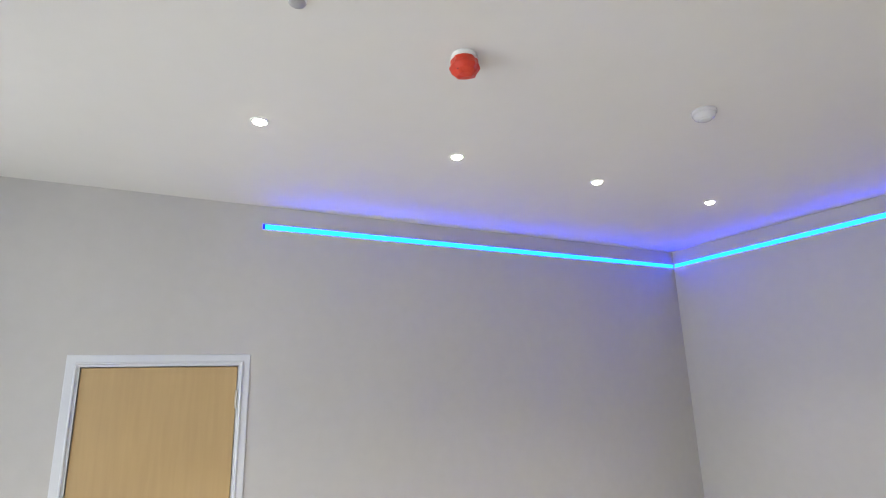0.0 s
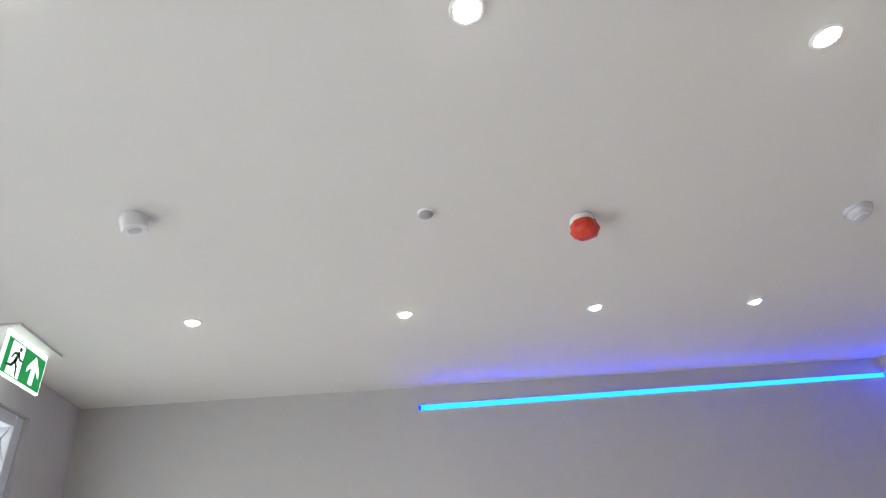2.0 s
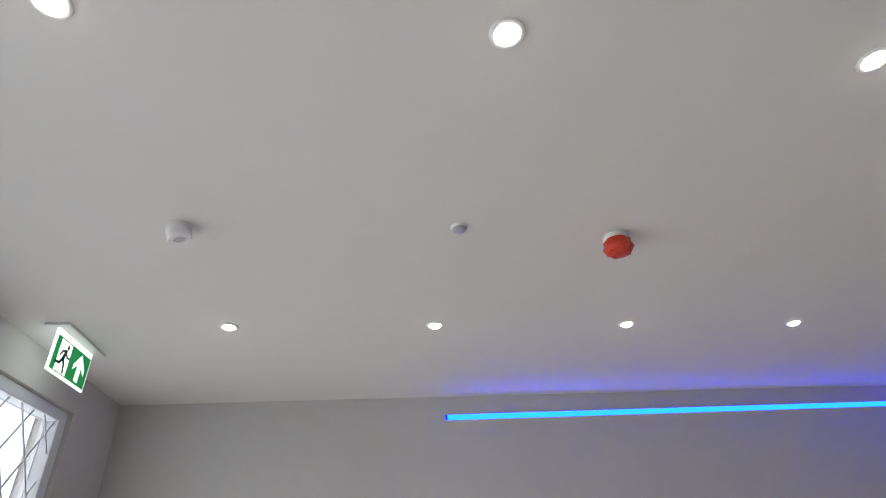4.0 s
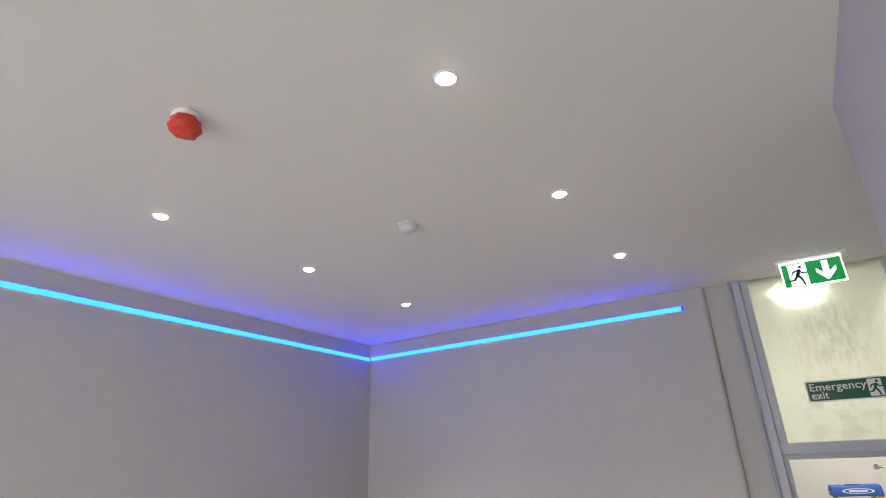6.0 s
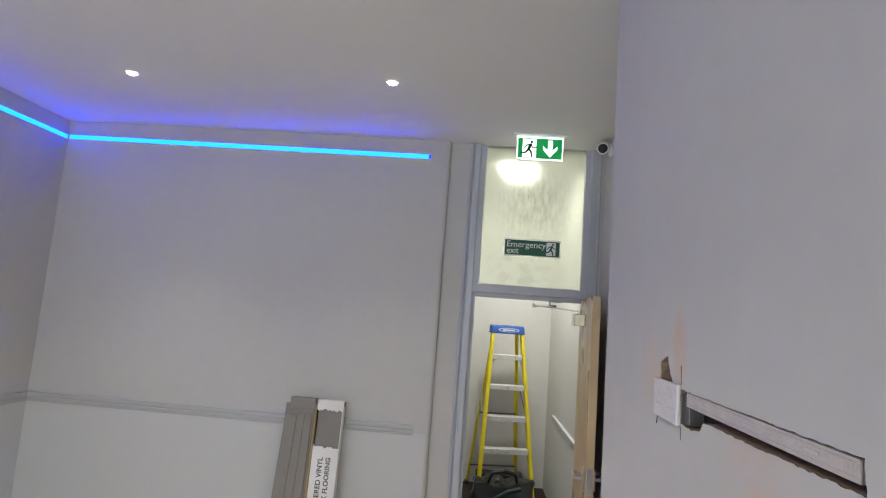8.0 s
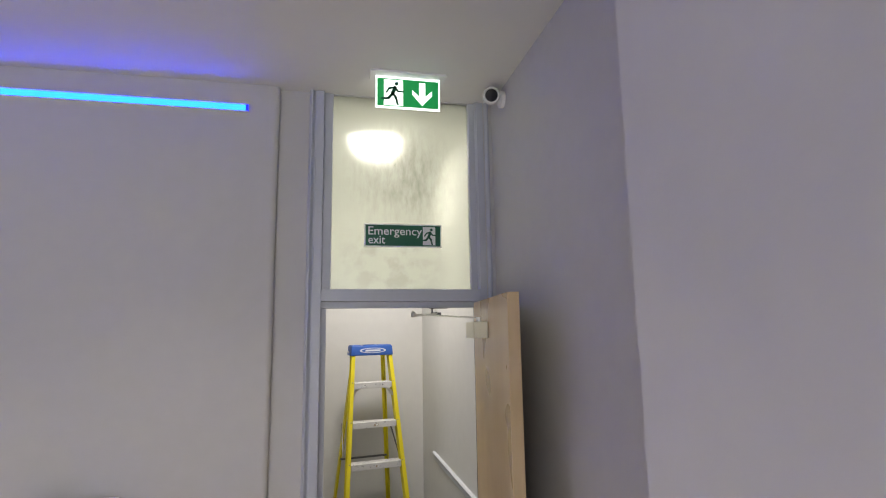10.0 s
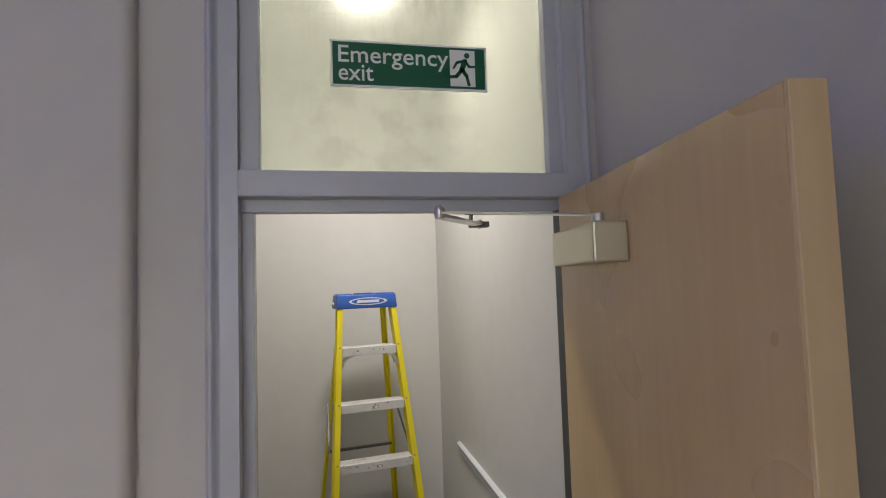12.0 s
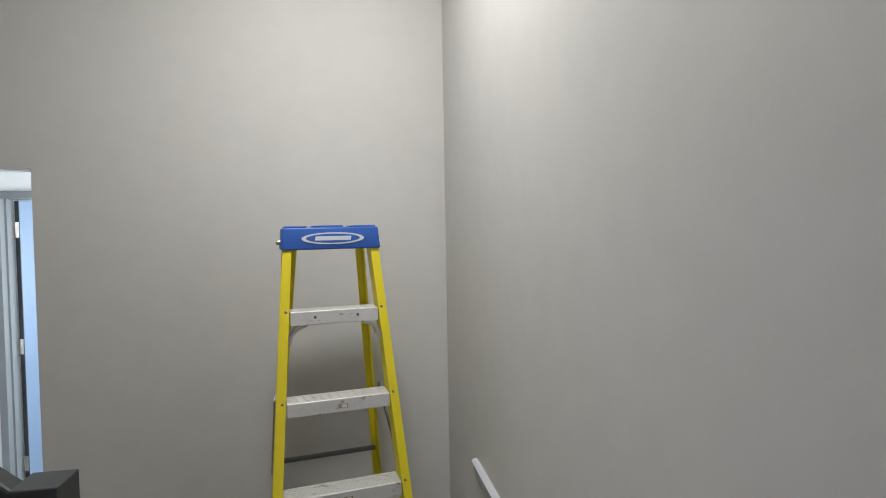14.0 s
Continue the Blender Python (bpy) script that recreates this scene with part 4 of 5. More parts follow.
def lattice():
    """A folding grille of crossed flat bars in a light frame."""
    g = thing("window_grille", "white folding lattice security grille inside the window", "window grille")
    x0, x1, z0, z1, y = WX0 + 0.012, WX1 - 0.012, WZ0 + 0.012, WZ1 - 0.012, YC - 0.040
    for a, b in (((x0, y, z0), (x0, y, z1)), ((x1, y, z0), (x1, y, z1)), ((x0, y, z0), (x1, y, z0)), ((x0, y, z1), (x1, y, z1))):
        part("frame_bar", bar(a, b, 0.016, 0.014, side=(0, 1, 0), bevel=0.002), ARCH, g)
    pitch, slope = 0.20, 1.35
    wide, high = x1 - x0, z1 - z0
    for sgn in (1, -1):
        k = -high / slope
        while k < wide:
            pts = []
            for t in (0.0, 1.0):
                x = k + t * high / slope
                z = t * high
                pts.append([x, z])
            (ax, az), (bx, bz) = pts
            if ax < 0:
                az, ax = az + (0 - ax) * slope, 0
            if bx > wide:
                bz, bx = bz - (bx - wide) * slope, wide
            if bx - ax > 0.02:
                ex = [(x0 + ax, x0 + bx), (x1 - ax, x1 - bx)][sgn < 0]
                part("lattice_bar", bar((ex[0], y + sgn * 0.004, z0 + az), (ex[1], y + sgn * 0.004, z0 + bz), 0.005, 0.009, side=(0, 1, 0)), ARCH, g)
            k += pitch
    return g


lattice()


# ---- socket and trunking left hanging in the chase ----
s = thing("double_socket", "white double socket plate hanging loose from the cut wall", "socket")
tilt = pose(BX, -2.611, 1.694)
part("plate", block(-0.010, -0.001, -0.075, 0.075, -0.044, 0.044, 0.003, m=tilt), SOCKET_WHITE, s)
part("back_box", block(0.004, 0.036, -0.108, -0.068, -0.036, 0.026, 0.002, m=tilt), DARK_STEEL, s, "dull steel back box")
for cy in (-0.038, 0.038):
    for dy, dz, a, b in ((0, 0.012, 0.0035, 0.008), (-0.011, -0.012, 0.008, 0.0035), (0.011, -0.012, 0.008, 0.0035)):
        part("pin_slot", block(-0.0104, -0.0098, cy + dy - a / 2, cy + dy + a / 2, dz - b / 2, dz + b / 2, m=tilt), GREY_PLASTIC, s)
    part("switch", block(-0.0112, -0.0095, cy + 0.018, cy + 0.030, 0.020, 0.034, 0.001, 1, m=tilt), SOCKET_WHITE, s, "white rocker switch")

s = thing("cable_trunking", "dusty white plastic cable trunking in the open chase", "trunking")
part("lid", bar((BX + 0.004, -2.709, 1.711), (BX + 0.004, -3.225, 1.708), 0.029, 0.004, side=(0, 0, 1), bevel=0.001), TRUNK, s)
part("channel", bar((BX + 0.017, -2.711, 1.711), (BX + 0.017, -3.223, 1.708), 0.029, 0.018, side=(0, 0, 1)), TRUNK, s)
for dz in (-0.0085, 0.0085):
    part("lid_rib", bar((BX + 0.0018, -2.711, 1.711 + dz), (BX + 0.0018, -3.223, 1.708 + dz), 0.0022, 0.0016, side=(0, 0, 1)), TRUNK, s)
for k, y in enumerate((-2.78, -2.95, -3.12)):
    part("print", block(BX + 0.0014, BX + 0.0022, y - 0.03, y, 1.7075, 1.7115), GREY_PLASTIC, s, "faint unreadable print")


# ---- flooring cartons leaning on the end wall ----
def flooring_cartons():
    # a closed grey carton with loose strips of card before it
    c = thing("flooring_carton", "closed grey cardboard flooring carton leaning on the wall", "carton", group="flooring cartons")
    m = pose(2.118, -0.175, 0.0, -5.0, 0, -1.0) @ Matrix.Diagonal((0.86, 1, 0.985, 1))
    part("body", block(-0.10, 0.105, -0.035, 0.03, 0.004, 1.205, 0.003, m=m), CARD, c)
    part("end_flap", block(-0.102, 0.107, -0.038, -0.030, 1.13, 1.207, 0.002, m=m), CARD, c)
    part("torn_side", block(0.105, 0.122, -0.03, 0.02, 0.004, 1.17, 0.002, m=m), CARD_BROWN, c, "torn brown inner card")
    for k, (x0, x1, top, y) in enumerate(((-0.125, -0.030, 1.085, -0.054), (-0.040, 0.030, 1.09, -0.048), (0.020, 0.088, 1.10, -0.043))):
        t = thing("card_strip", "loose grey cardboard strip leaning on the carton", "card strip", group="card strips")
        bm = block(x0, x1, -0.004, 0.004, 0.002, top, 0.001, 1, m=m @ pose(-0.045 + 0.018 * k, y, 0, 0.3, 2.6 - 0.9 * k, 0))
        part("strip", bm, CARD, t)
    t = thing("card_strip", "wide grey cardboard sheet behind the strips", "card strip", group="card strips")
    part("strip", block(-0.15, -0.09, 0.0, 0.005, 0.002, 1.16, 0.001, 1, m=m), CARD, t)
    # the open carton with its printed label
    c = thing("flooring_carton", "white printed flooring carton with its top torn open", "carton", group="flooring cartons")
    m = pose(2.318, -0.170, 0.0, -5.0, 0, 1.0) @ Matrix.Diagonal((0.9, 1, 0.985, 1))
    part("back", block(-0.095, 0.105, 0.020, 0.026, 0.004, 1.195, 0.001, 1, m=m), CARD, c)
    part("side", block(0.099, 0.105, -0.050, 0.020, 0.004, 1.16, 0.001, 1, m=m), CARD_WHITE, c)
    part("side", block(-0.095, -0.089, -0.050, 0.020, 0.004, 0.90, 0.001, 1, m=m), CARD_WHITE, c)
    rnd = random.Random(5)

    def torn(x0, x1, z0, z1, low):
        n = 14
        edge = [(x0 + (x1 - x0) * k / n, (z0 if low else z1) + rnd.uniform(-0.009, 0.009)) for k in range(n + 1)]
        return ([(x0, z1)] + edge + [(x1, z1)])[::-1] if low else [(x0, z0)] + edge[:1] + edge[1:] + [(x1, z0)]

    flat = m @ pose(0, -0.050, 0, 90, 0, 0)
    front = torn(-0.095, 0.105, 0.004, 0.885, False)
    part("front", outline([(x, z) for x, z in front][::-1], 0.005, flat), CARD_WHITE, c, "white printed front")
    part("top_flap", outline(torn(-0.097, 0.107, 1.135, 1.20, True), 0.005, m @ pose(0, -0.046, 0, 90, 0, 0)), CARD_WHITE, c, "torn white top flap")
    part("top", block(-0.097, 0.107, -0.046, 0.026, 1.196, 1.201, 0.001, 1, m=m), CARD_WHITE, c)
    planks = thing("vinyl_planks", "stack of grey vinyl planks inside the open carton", "planks")
    for k in range(5):
        part("plank", block(-0.086, 0.096, -0.034 + k * 0.010, -0.0255 + k * 0.010, 0.012, 1.17 - k * 0.004, 0.001, 1, m=m), CARD, planks)
    up = flat @ pose(0, 0, 0.0056, 0, 0, 90)
    lettering("print", "ENGINEERED VINYL", 0.052, up @ pose(0.39, 0.010, 0), INK, c, width=0.43, depth=0.0002, bold=0.022)
    lettering("print", "PLANK FLOORING", 0.052, up @ pose(0.43, -0.050, 0), INK, c, width=0.39, depth=0.0002, bold=0.022)


flooring_cartons()


# ---- the stairwell ----
LX0, LX1, LZ = 1.55, 2.43, 2.015     # opening in the back wall
structure("stairwell_ceiling", boxes((0.2, SX + 0.15, 0.2, SY + 0.15, WELL, WELL + 0.12)), CEILING, "off-white stairwell ceiling", "ceiling")
structure("stairwell_wall_right", boxes((SX, SX + 0.15, 0.05, SY + 0.15, 0, WELL)), STAIR_WALL, "pale grey painted stairwell side wall", "wall")
structure("stairwell_wall_back", boxes((LX1, SX, SY, SY + 0.15, 0, WELL), (0.2, LX0, SY, SY + 0.15, 0, WELL), (LX0, LX1, SY, SY + 0.15, LZ, WELL)), STAIR_WALL, "pale grey painted stairwell back wall", "wall")
structure("stairwell_wall_left", boxes((0.05, 0.2, 0.2, SY + 0.15, 0, WELL)), STAIR_WALL, "pale grey painted stairwell end wall", "wall")
structure("stairwell_wall_front", boxes((0.2, 3.215, 0.2, 0.21, 0, WELL), (4.105, SX, 0.05, 0.06, CEIL, WELL), (3.215, 4.105, 0.2, 0.21, GZ1 + 0.02, WELL)), STAIR_WALL, "pale grey painted stairwell front wall", "wall")
sec = [(0, -0.024), (0.007, -0.024), (0.010, -0.016), (0.010, 0.0), (0.016, 0.010), (0.018, 0.018), (0.010, 0.024), (0, 0.024)]
structure("trim_stair_dado", moulding([(a * 1.25, b * 1.25) for a, b in sec], (SX, 0.21, 0.866), (SX, 1.765, 0.866), (-1, 0, 0)), ARCH, "white moulded rail on the stairwell wall", "dado rail")

structure("landing_carpet", boxes((2.95, SX, 0.2, SY, 0.0, 0.005)), CARPET, "dark brown carpet on the stair landing", "carpet")

# lobby and washroom beyond the back wall
FY = 3.65                            # far wall of the lobby, with two doors
structure("lobby_wall_far", boxes((0.4, 0.62, FY, FY + 0.12, 0, 2.4), (1.34, 1.545, FY, FY + 0.12, 0, 2.4), (2.345, 3.2, FY, FY + 0.12, 0, 2.4), (0.62, 1.34, FY, FY + 0.12, 2.005, 2.4), (1.545, 2.345, FY, FY + 0.12, 2.005, 2.4)),
          LOBBY_WHITE, "white painted lobby wall with two doorways", "wall")
# the openings on the right are added for the fill lamps, out of view
structure("lobby_wall_end", boxes((0.3, 0.4, SY + 0.15, FY + 0.12, 0, 2.4), (3.2, 3.3, SY + 0.15, 2.66, 0, 2.4), (3.2, 3.3, 3.46, FY + 0.12, 0, 2.4), (3.2, 3.3, 2.66, 3.46, 0, 0.98), (3.2, 3.3, 2.66, 3.46, 1.92, 2.4)), LOBBY_WHITE, "white painted lobby end walls with an added light opening", "wall")
structure("washroom_walls", boxes((1.25, 3.1, 4.95, 5.05, 0, 2.4), (1.25, 1.35, FY + 0.12, 4.95, 0, 2.4), (3.0, 3.1, FY + 0.12, 3.95, 0, 2.4), (3.0, 3.1, 4.75, 4.95, 0, 2.4), (3.0, 3.1, 3.95, 4.75, 0, 1.03), (3.0, 3.1, 3.95, 4.75, 1.97, 2.4)),
          LOBBY_WHITE, "white painted washroom walls beyond the lobby door with an added light opening", "wall")
structure("lobby_ceiling", boxes((0.3, 3.3, SY + 0.15, 5.05, 2.4, 2.5)), CEILING, "white lobby ceiling", "ceiling")
structure("lobby_floor", boxes((0.3, 3.3, SY, 5.05, 0.0, 0.006)), LOBBY_FLOOR, "pale vinyl floor of lobby and washroom, sunlight put into its colour", "floor")


def lobby_door(name, x0, x1, label, open_turn, leaf_mat, leaf_label):
    """A flush door hung at x0 in a grey frame, opening away from the lobby."""
    d = tagged(new(name), label, "door", kind="structure")
    fx0, fx1 = x0 - 0.045, x1 + 0.045
    part("jamb", block(fx0, x0, FY - 0.018, FY + 0.13, 0.006, 1.985, 0.003), FRAME_GREY, d)
    part("jamb", block(x1, fx1, FY - 0.018, FY + 0.13, 0.006, 1.985, 0.003), FRAME_GREY, d)
    part("head", block(fx0, fx1, FY - 0.018, FY + 0.13, 1.985, 2.030, 0.003), FRAME_GREY, d)
    part("stop", boxes((x0, x0 + 0.012, FY + 0.03, FY + 0.075, 0.006, 1.985), (x1 - 0.012, x1, FY + 0.03, FY + 0.075, 0.006, 1.985)), FRAME_GREY, d)
    hm = pose(x0 + 0.006, FY + 0.128, 0, 0, 0, open_turn)
    wide = x1 - x0 - 0.008
    leaf_ob = part("leaf", block(0, wide, -0.040, 0, 0.014, 1.978, 0.002, 1, m=hm), leaf_mat, d, leaf_label)
    # dark strip stands in for the shaded gap between leaf and frame
    part("hinge_edge", block(-0.003, 0, -0.039, -0.001, 0.014, 1.978, m=hm), CHARCOAL, leaf_ob)
    lever = part("handle", joined(tube([(wide - 0.06, -0.040, 1.02), (wide - 0.06, -0.09, 1.02)], 0.010), tube([(wide - 0.055, -0.09, 1.02), (wide - 0.17, -0.092, 1.02)], 0.010)), STEEL, d, "steel lever handle")
    lever.data.transform(hm)
    part("thumb_turn", turned([(0, 0), (0.024, 0), (0.024, 0.008), (0.010, 0.010), (0.008, 0.028), (0, 0.028)], 20, hm @ pose(wide - 0.06, -0.040, 0.93, 90, 0, 0)), STEEL, d)
    for hz in (1.79, 1.03, 0.26):
        part("hinge", joined(block(x0 - 0.001, x0 + 0.002, FY + 0.078, FY + 0.128, hz - 0.05, hz + 0.05), block(-0.005, -0.003, -0.036, -0.002, hz - 0.05, hz + 0.05, m=hm),
                             tube([(x0 + 0.004, FY + 0.132, hz - 0.05), (x0 + 0.004, FY + 0.132, hz + 0.05)], 0.006)), STEEL, d, "steel butt hinge")


lobby_door("door_4", 1.575, 2.315, "pale blue door standing open in a grey frame beyond the stairs", 62, BLUE_DOOR, "pale blue painted leaf")
lobby_door("door_5", 0.650, 1.310, "closed grey-framed door beyond the stairs", 0, FRAME_GREY, "grey painted leaf")

s = thing("fire_exit_sign", "small dark green fire exit sign above the lobby opening", "sign")
part("plate", block(1.815, 2.152, SY - 0.004, SY - 0.0005, 2.030, 2.156, 0.001, 1), GREEN, s)
fm = pose(1.815, SY - 0.0042, 2.030, 90, 0, 0)
lettering("word", "FIRE", 0.056, fm @ pose(0.185, 0.069, 0.0004), SIGN_WHITE, s, width=0.125, depth=0.0004)
lettering("word", "EXIT", 0.056, fm @ pose(0.185, 0.014, 0.0004), SIGN_WHITE, s, width=0.125, depth=0.0004)
man_and_door(fm @ Matrix.Translation((0.030, 0.012, 0.0004)), 0.075, 0.100, SIGN_WHITE, GREEN, s, 0.0006)

# bulkhead lamp
s = thing("stairwell_light", "large round white bulkhead lamp, lit", "ceiling lamp", m=pose(3.60, 1.13, WELL) @ Matrix.Diagonal((1.2, 0.74, 1, 1)))
part("base", turned([(0, 0), (0.17, 0), (0.175, -0.02), (0.165, -0.035), (0, -0.035)], 48), WHITE_PLASTIC, s, smooth=True)
part("diffuser", turned([(0.160, -0.035), (0.155, -0.06), (0.125, -0.082), (0.07, -0.092), (0, -0.095)], 48), BULKHEAD, s, "glowing opal diffuser", smooth=True)


def stairs():
    """A closed flight rising from the landing, with charcoal newel, rail and balusters."""
    f = tagged(new("staircase"), "painted staircase rising from the landing", "staircase", kind="structure")
    rise, go, x0, y0, y1 = 0.178, 0.215, 2.93, 0.25, 1.20
    for k in range(9):
        xk = x0 - k * go
        part("riser", boxes((xk - 0.02, xk, y0, y1, k * rise, (k + 1) * rise - 0.022)), ARCH, f)
        part("tread", block(xk - go - 0.02, xk + 0.02, y0, y1, (k + 1) * rise - 0.022, (k + 1) * rise, 0.004, 1), CHARCOAL, f)
    top = Vector((x0 - 9 * go, 0, 9 * rise))
    part("string", bar((x0 + 0.02, 1.225, 0.06), (top.x, 1.225, top.z + 0.02), 0.26, 0.036, side=(0, 0, 1)), ARCH, f)
    n = tagged(new("balustrade"), "charcoal painted newel post, handrail and balusters of the stairs", "balustrade", kind="structure")
    part("newel", block(2.934, 3.036, 1.210, 1.312, 0, 1.160, 0.003), CHARCOAL, n, "square charcoal newel post")
    sl = rise / go
    part("handrail", bar((2.935, 1.258, 1.108), (2.935 - 1.6, 1.258, 1.108 + 1.6 * sl), 0.058, 0.062, side=(0, 1, 0), bevel=0.008), CHARCOAL, n, "charcoal handrail")
    for k in range(14):
        x = 2.83 - k * 0.108
        part("baluster", block(x - 0.017, x + 0.017, 1.241, 1.275, 0.16 + (2.935 - x) * sl, 1.09 + (2.935 - x) * sl, 0.002, 1), CHARCOAL, n)


stairs()


# ---- the stepladder ----
def stepladder():
    L = thing("stepladder", "yellow fibreglass stepladder with blue top and aluminium treads", "stepladder", m=pose(3.692, 1.590, 0, 0, -0.25, LADDER_TURN))
    lean = 0.183
    TREADS = [1.466 - 0.304 * k for k in range(4, -1, -1)]

    def half(z):
        return 0.138 + 0.074 * (1.754 - z)

    def front(z):
        return z * lean

    for sgn in (-1, 1):
        a, b = Vector((sgn * half(0.02), front(0.02), 0.02)), Vector((sgn * half(1.70), front(1.70), 1.70))
        r = part("front_rail", joined(bar(a, b, 0.006, 0.072, side=(1, 0, 0)), bar(a + Vector((sgn * 0.013, -0.033, 0)), b + Vector((sgn * 0.013, -0.033, 0)), 0.030, 0.006, side=(1, 0, 0)),
                                      bar(a + Vector((sgn * 0.013, 0.033, 0)), b + Vector((sgn * 0.013, 0.033, 0)), 0.030, 0.006, side=(1, 0, 0))), YELLOW, L, "yellow channel-section rail")
        part("foot", block(sgn * half(0) - 0.022, sgn * half(0) + 0.022, -0.045, 0.04, 0, 0.045, 0.004), BLACK, r, "black rubber foot")
        for z in TREADS:
            for dz in (0.004, -0.062) if z > 1.4 else (0.004,):
                part("rivet", turned([(0, 0), (0.006, 0), (0.005, 0.003), (0, 0.004)], 10, pose(sgn * (half(z) + 0.010), front(z) - 0.036, z + dz - 0.012, 100, 0, 0)), BRASS, r)
    for sgn in (-1, 1):
        a, b = Vector((sgn * (half(0) + 0.012), 0.72, 0.02)), Vector((sgn * 0.135, 0.405, 1.70))
        r = part("rear_rail", joined(bar(a, b, 0.006, 0.050, side=(1, 0, 0)), bar(a + Vector((-sgn * 0.012, 0.022, 0)), b + Vector((-sgn * 0.012, 0.022, 0)), 0.026, 0.005, side=(1, 0, 0))), YELLOW, L)
        part("foot", block(sgn * (half(0) + 0.012) - 0.018, sgn * (half(0) + 0.012) + 0.018, 0.69, 0.76, 0, 0.04, 0.004), BLACK, r)
    for z in TREADS:
        w = half(z) - 0.004
        y = front(z)
        z -= 0.009
        t = part("tread", joined(block(-w, w, y - 0.040, y + 0.048, z - 0.005, z, 0.0015, 1), block(-w, w, y - 0.042, y - 0.036, z - 0.048, z - 0.001, 0.002, 2), block(-w, w, y + 0.044, y + 0.048, z - 0.028, z)), ALU, L, "scuffed aluminium tread")
        for k in range(6):
            part("grip_rib", block(-w + 0.004, w - 0.004, y - 0.032 + k * 0.013, y - 0.029 + k * 0.013, z, z + 0.0012), ALU, t)
        if z > 1.4:
            for x in (-0.07, 0.08):
                part("rivet", turned([(0, 0), (0.005, 0), (0.004, 0.002), (0, 0.003)], 10, pose(x, y - 0.042, z - 0.022, 90, 0, 0)), DARK_STEEL, t)
        else:
            part("sticker", block(-0.004, 0.028, y - 0.0428, y - 0.0419, z - 0.034, z - 0.020), CARD_BROWN, t, "small worn printed sticker")
            part("sticker_white", block(0.006, 0.024, y - 0.0434, y - 0.0427, z - 0.032, z - 0.022), SIGN_WHITE, t)
    z = 1.470
    for sgn in (-1, 1):
        for dy in (-0.032, 0.038):
            bend = [Vector((sgn * (half(1.40) - 0.066 + 0.062 * math.sin(a * math.pi / 8)), front(1.40) + dy, 1.408 - 0.062 + 0.062 * math.cos(a * math.pi / 8))) for a in range(5)]
            part("brace", joined(*[bar(p, q, 0.016, 0.010, side=(0, 1, 0)) for p, q in zip(bend, bend[1:])]), STEEL, L, "curved aluminium brace")
        out = half(0.95) + 0.034
        part("spreader", bar((sgn * (half(1.15) + 0.033), front(1.15) + 0.01, 1.160), (sgn * out, 0.30, 0.872), 0.006, 0.018, side=(1, 0, 0)), STEEL, L)
        part("spreader", bar((sgn * out, 0.30, 0.872), (sgn * (half(1.12) + 0.022), 0.50, 1.10), 0.006, 0.018, side=(1, 0, 0)), DARK_STEEL, L)
    for z in (0.22, 0.80):
        y = 0.72 - (0.72 - 0.405) * (z / 1.70)
        hw = half(0) + 0.012 - (half(0) - 0.10) * z / 1.7
        part("rear_bar", bar((-hw, y, z), (hw, y, z), 0.022, 0.014, side=(0, 1, 0), bevel=0.002), DARK_STEEL, L)
    # moulded top with tool tray
    y0, y1 = front(1.70) - 0.050, 0.435
    cap = bmesh.new()
    add_box(cap, -0.178, 0.178, y0, y1, 1.672, 1.752)
    for v in cap.verts:
        if v.co.z > 1.7:
            v.co.x *= 0.965
            v.co.y += 0.006 if v.co.y < 0.35 else -0.006
    bmesh.ops.bevel(cap, geom=cap.edges[:], offset=0.006, segments=3, affect="EDGES", profile=0.5)
    c = part("top_cap", cap, BLUE, L, "blue moulded plastic top", smooth=True)
    part("tray_rim", turned([(0.050, 0), (0.062, 0), (0.060, 0.008), (0.052, 0.008)], 30, pose(-0.005, (y0 + y1) / 2, 1.751)), BLUE, c, smooth=True)
    for x0, x1 in ((-0.165, -0.085), (0.075, 0.165)):
        part("tool_rim", block(x0, x1, y0 + 0.02, y1 - 0.02, 1.751, 1.758, 0.003), BLUE, c)
    ring = [(0.112 * math.cos(a), 0.0215 * math.sin(a)) for a in [2 * math.pi * k / 40 for k in range(40)]]
    inner = [(0.096 * math.cos(a), 0.0165 * math.sin(a)) for a in [2 * math.pi * k / 40 for k in range(40)]]
    em = pose(0.005, y0 + 0.0015, 1.712, 86, 0, 0)
    badge = part("badge", outline(ring, 0.002, em), SILVER_PRINT, c, "silver oval maker's badge")
    part("badge_field", outline(inner, 0.0026, em), BLUE, badge)
    part("badge_bar", outline([(-0.066, -0.0075), (0.062, -0.0075), (0.066, 0.0075), (-0.062, 0.0075)], 0.0032, em), SILVER_PRINT, badge)
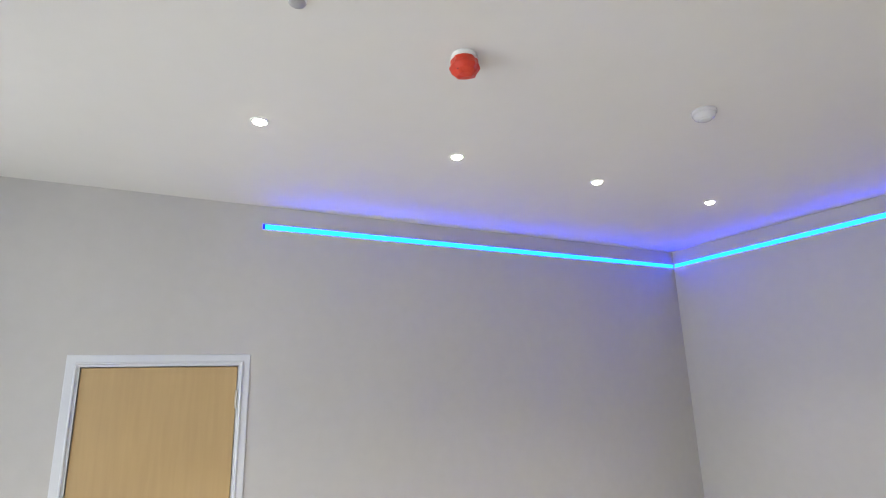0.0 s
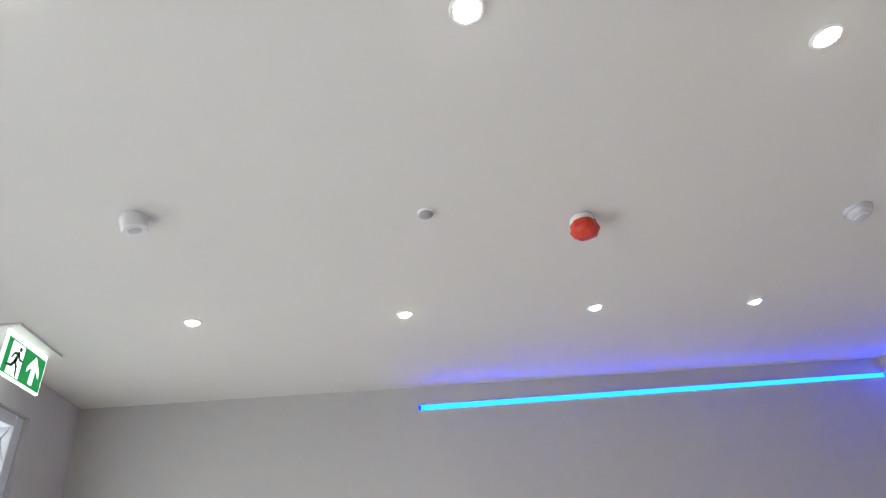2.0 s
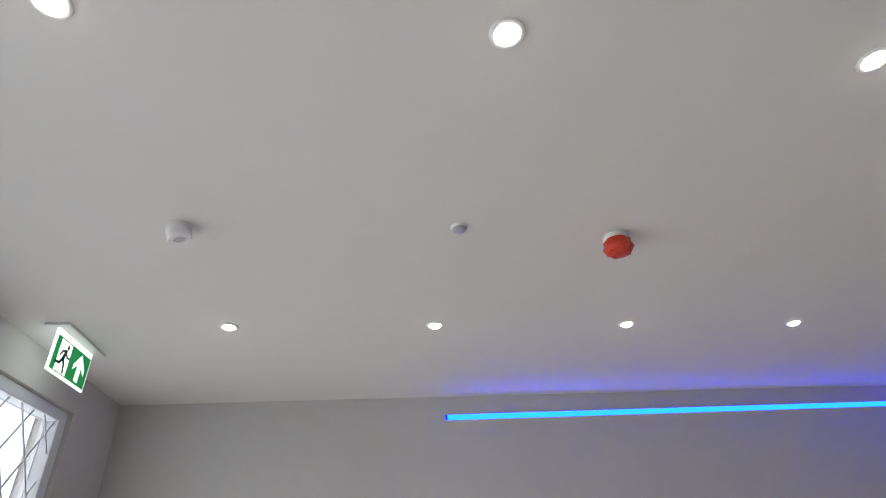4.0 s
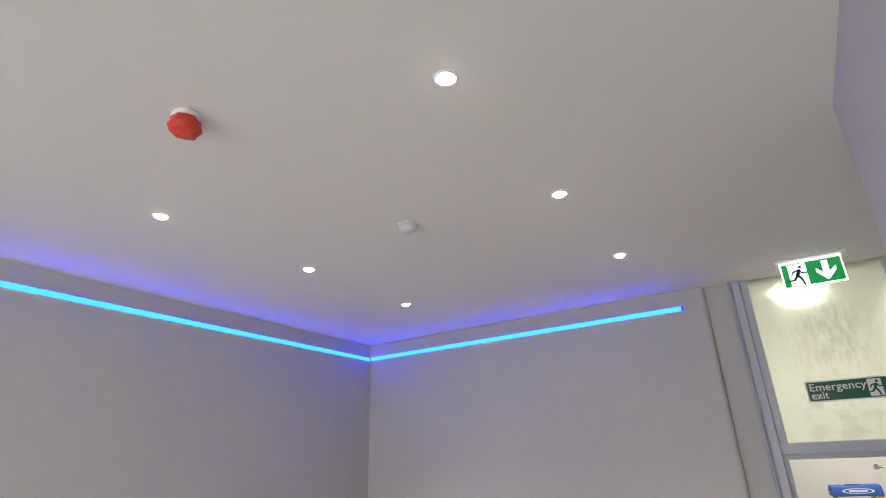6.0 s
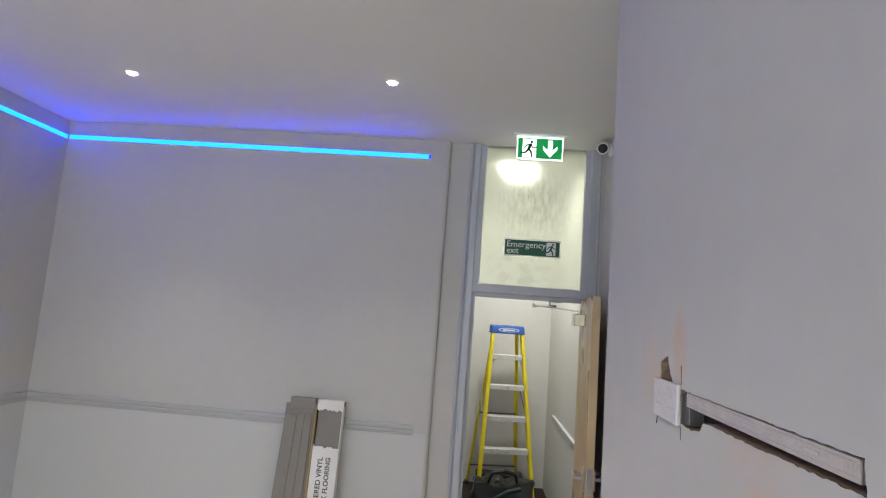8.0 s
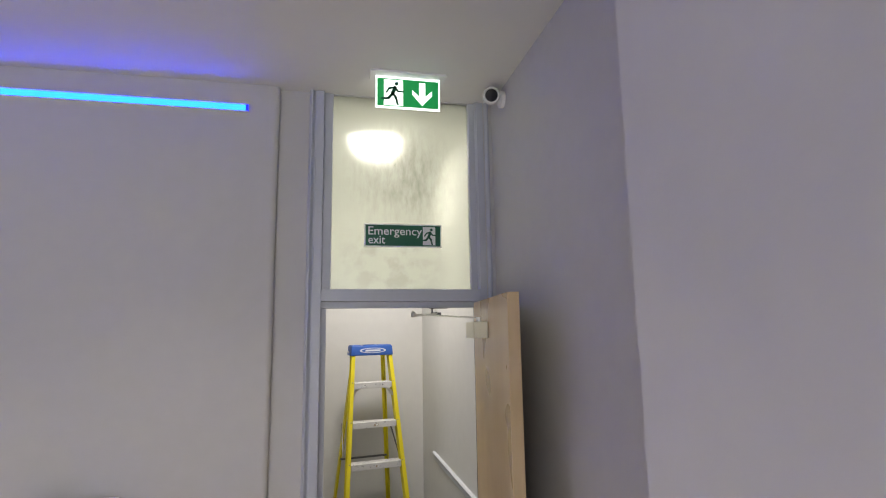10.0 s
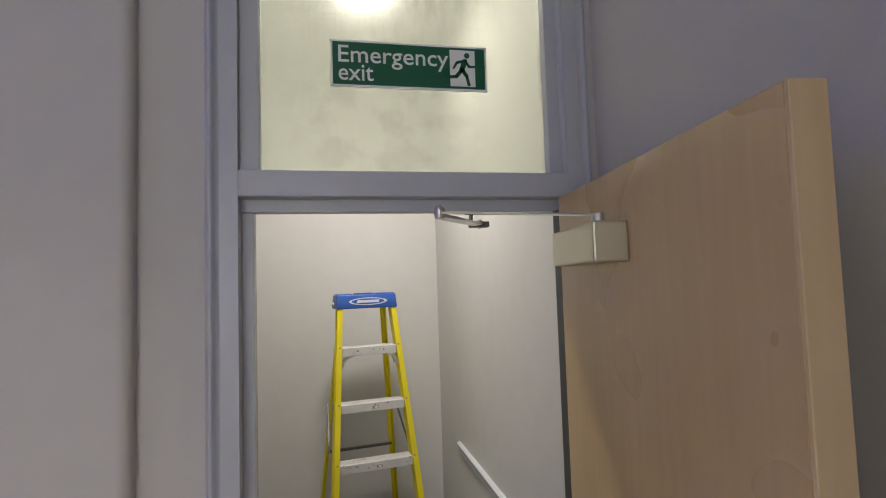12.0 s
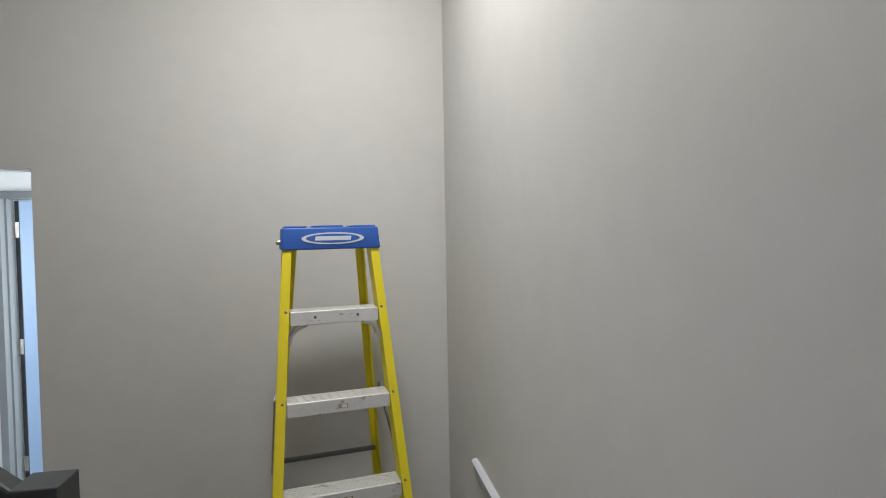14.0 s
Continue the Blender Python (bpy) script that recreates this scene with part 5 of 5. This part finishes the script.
    for sgn in (-1, 1):
        part("pivot_bolt", turned([(0, 0), (0.010, 0), (0.010, 0.008), (0.005, 0.014), (0, 0.014)], 14, pose(sgn * 0.177, 0.36, 1.70, 0, sgn * 90, 0)), STEEL, c)
    return L


stepladder()


# ---- clutter on the landing ----
s = thing("tool_bag", "black nylon tool bag lying open on the landing floor", "tool bag", m=pose(3.63, 1.26, 0.004, 0, 0, 8) @ Matrix.Diagonal((1.2, 1.1, 1.3, 1)))
bm = bmesh.new()
add_box(bm, -0.22, 0.22, -0.13, 0.13, 0.0, 0.27)
bmesh.ops.subdivide_edges(bm, edges=bm.edges[:], cuts=6, use_grid_fill=True)
for v in bm.verts:
    k = 1 - 0.35 * max(0, v.co.z / 0.27) ** 2
    v.co.y *= k
    if v.co.z > 0.01:
        v.co += Vector((noise.noise(v.co * 9) * 0.05, noise.noise(v.co * 9 + Vector((5, 0, 0))) * 0.03, noise.noise(v.co * 8 + Vector((0, 9, 0))) * 0.06))
part("body", bm, BAG, s, smooth=True)
part("carry_handle", tube([(-0.12, -0.02, 0.24), (-0.09, -0.05, 0.33), (0.0, -0.06, 0.355), (0.09, -0.05, 0.33), (0.12, -0.02, 0.24)], 0.012), BAG, s)
part("strap", tube([(-0.16, -0.115, 0.04), (-0.10, -0.135, 0.17), (0.02, -0.12, 0.23), (0.12, -0.11, 0.25)], 0.014), TEAL, s, "dark green webbing strap")
s = thing("storage_crate", "black plastic tool case behind the ladder", "tool case", m=pose(3.62, 1.98, 0))
part("body", block(-0.22, 0.26, -0.09, 0.09, 0, 0.19, 0.01), BLACK, s)
part("lid", block(-0.225, 0.265, -0.095, 0.095, 0.19, 0.225, 0.01), BLACK, s)
s = thing("cable_coil", "small tangle of brown cable on the floor", "cable")
pts = [(3.44 + 0.05 * math.cos(k * 0.6) + 0.008 * math.sin(k * 2.1), 1.13 + 0.04 * math.sin(k * 0.6), 0.012 + k * 0.006) for k in range(36)]
part("loop", tube(pts, 0.006, 6), CARD_BROWN, s)
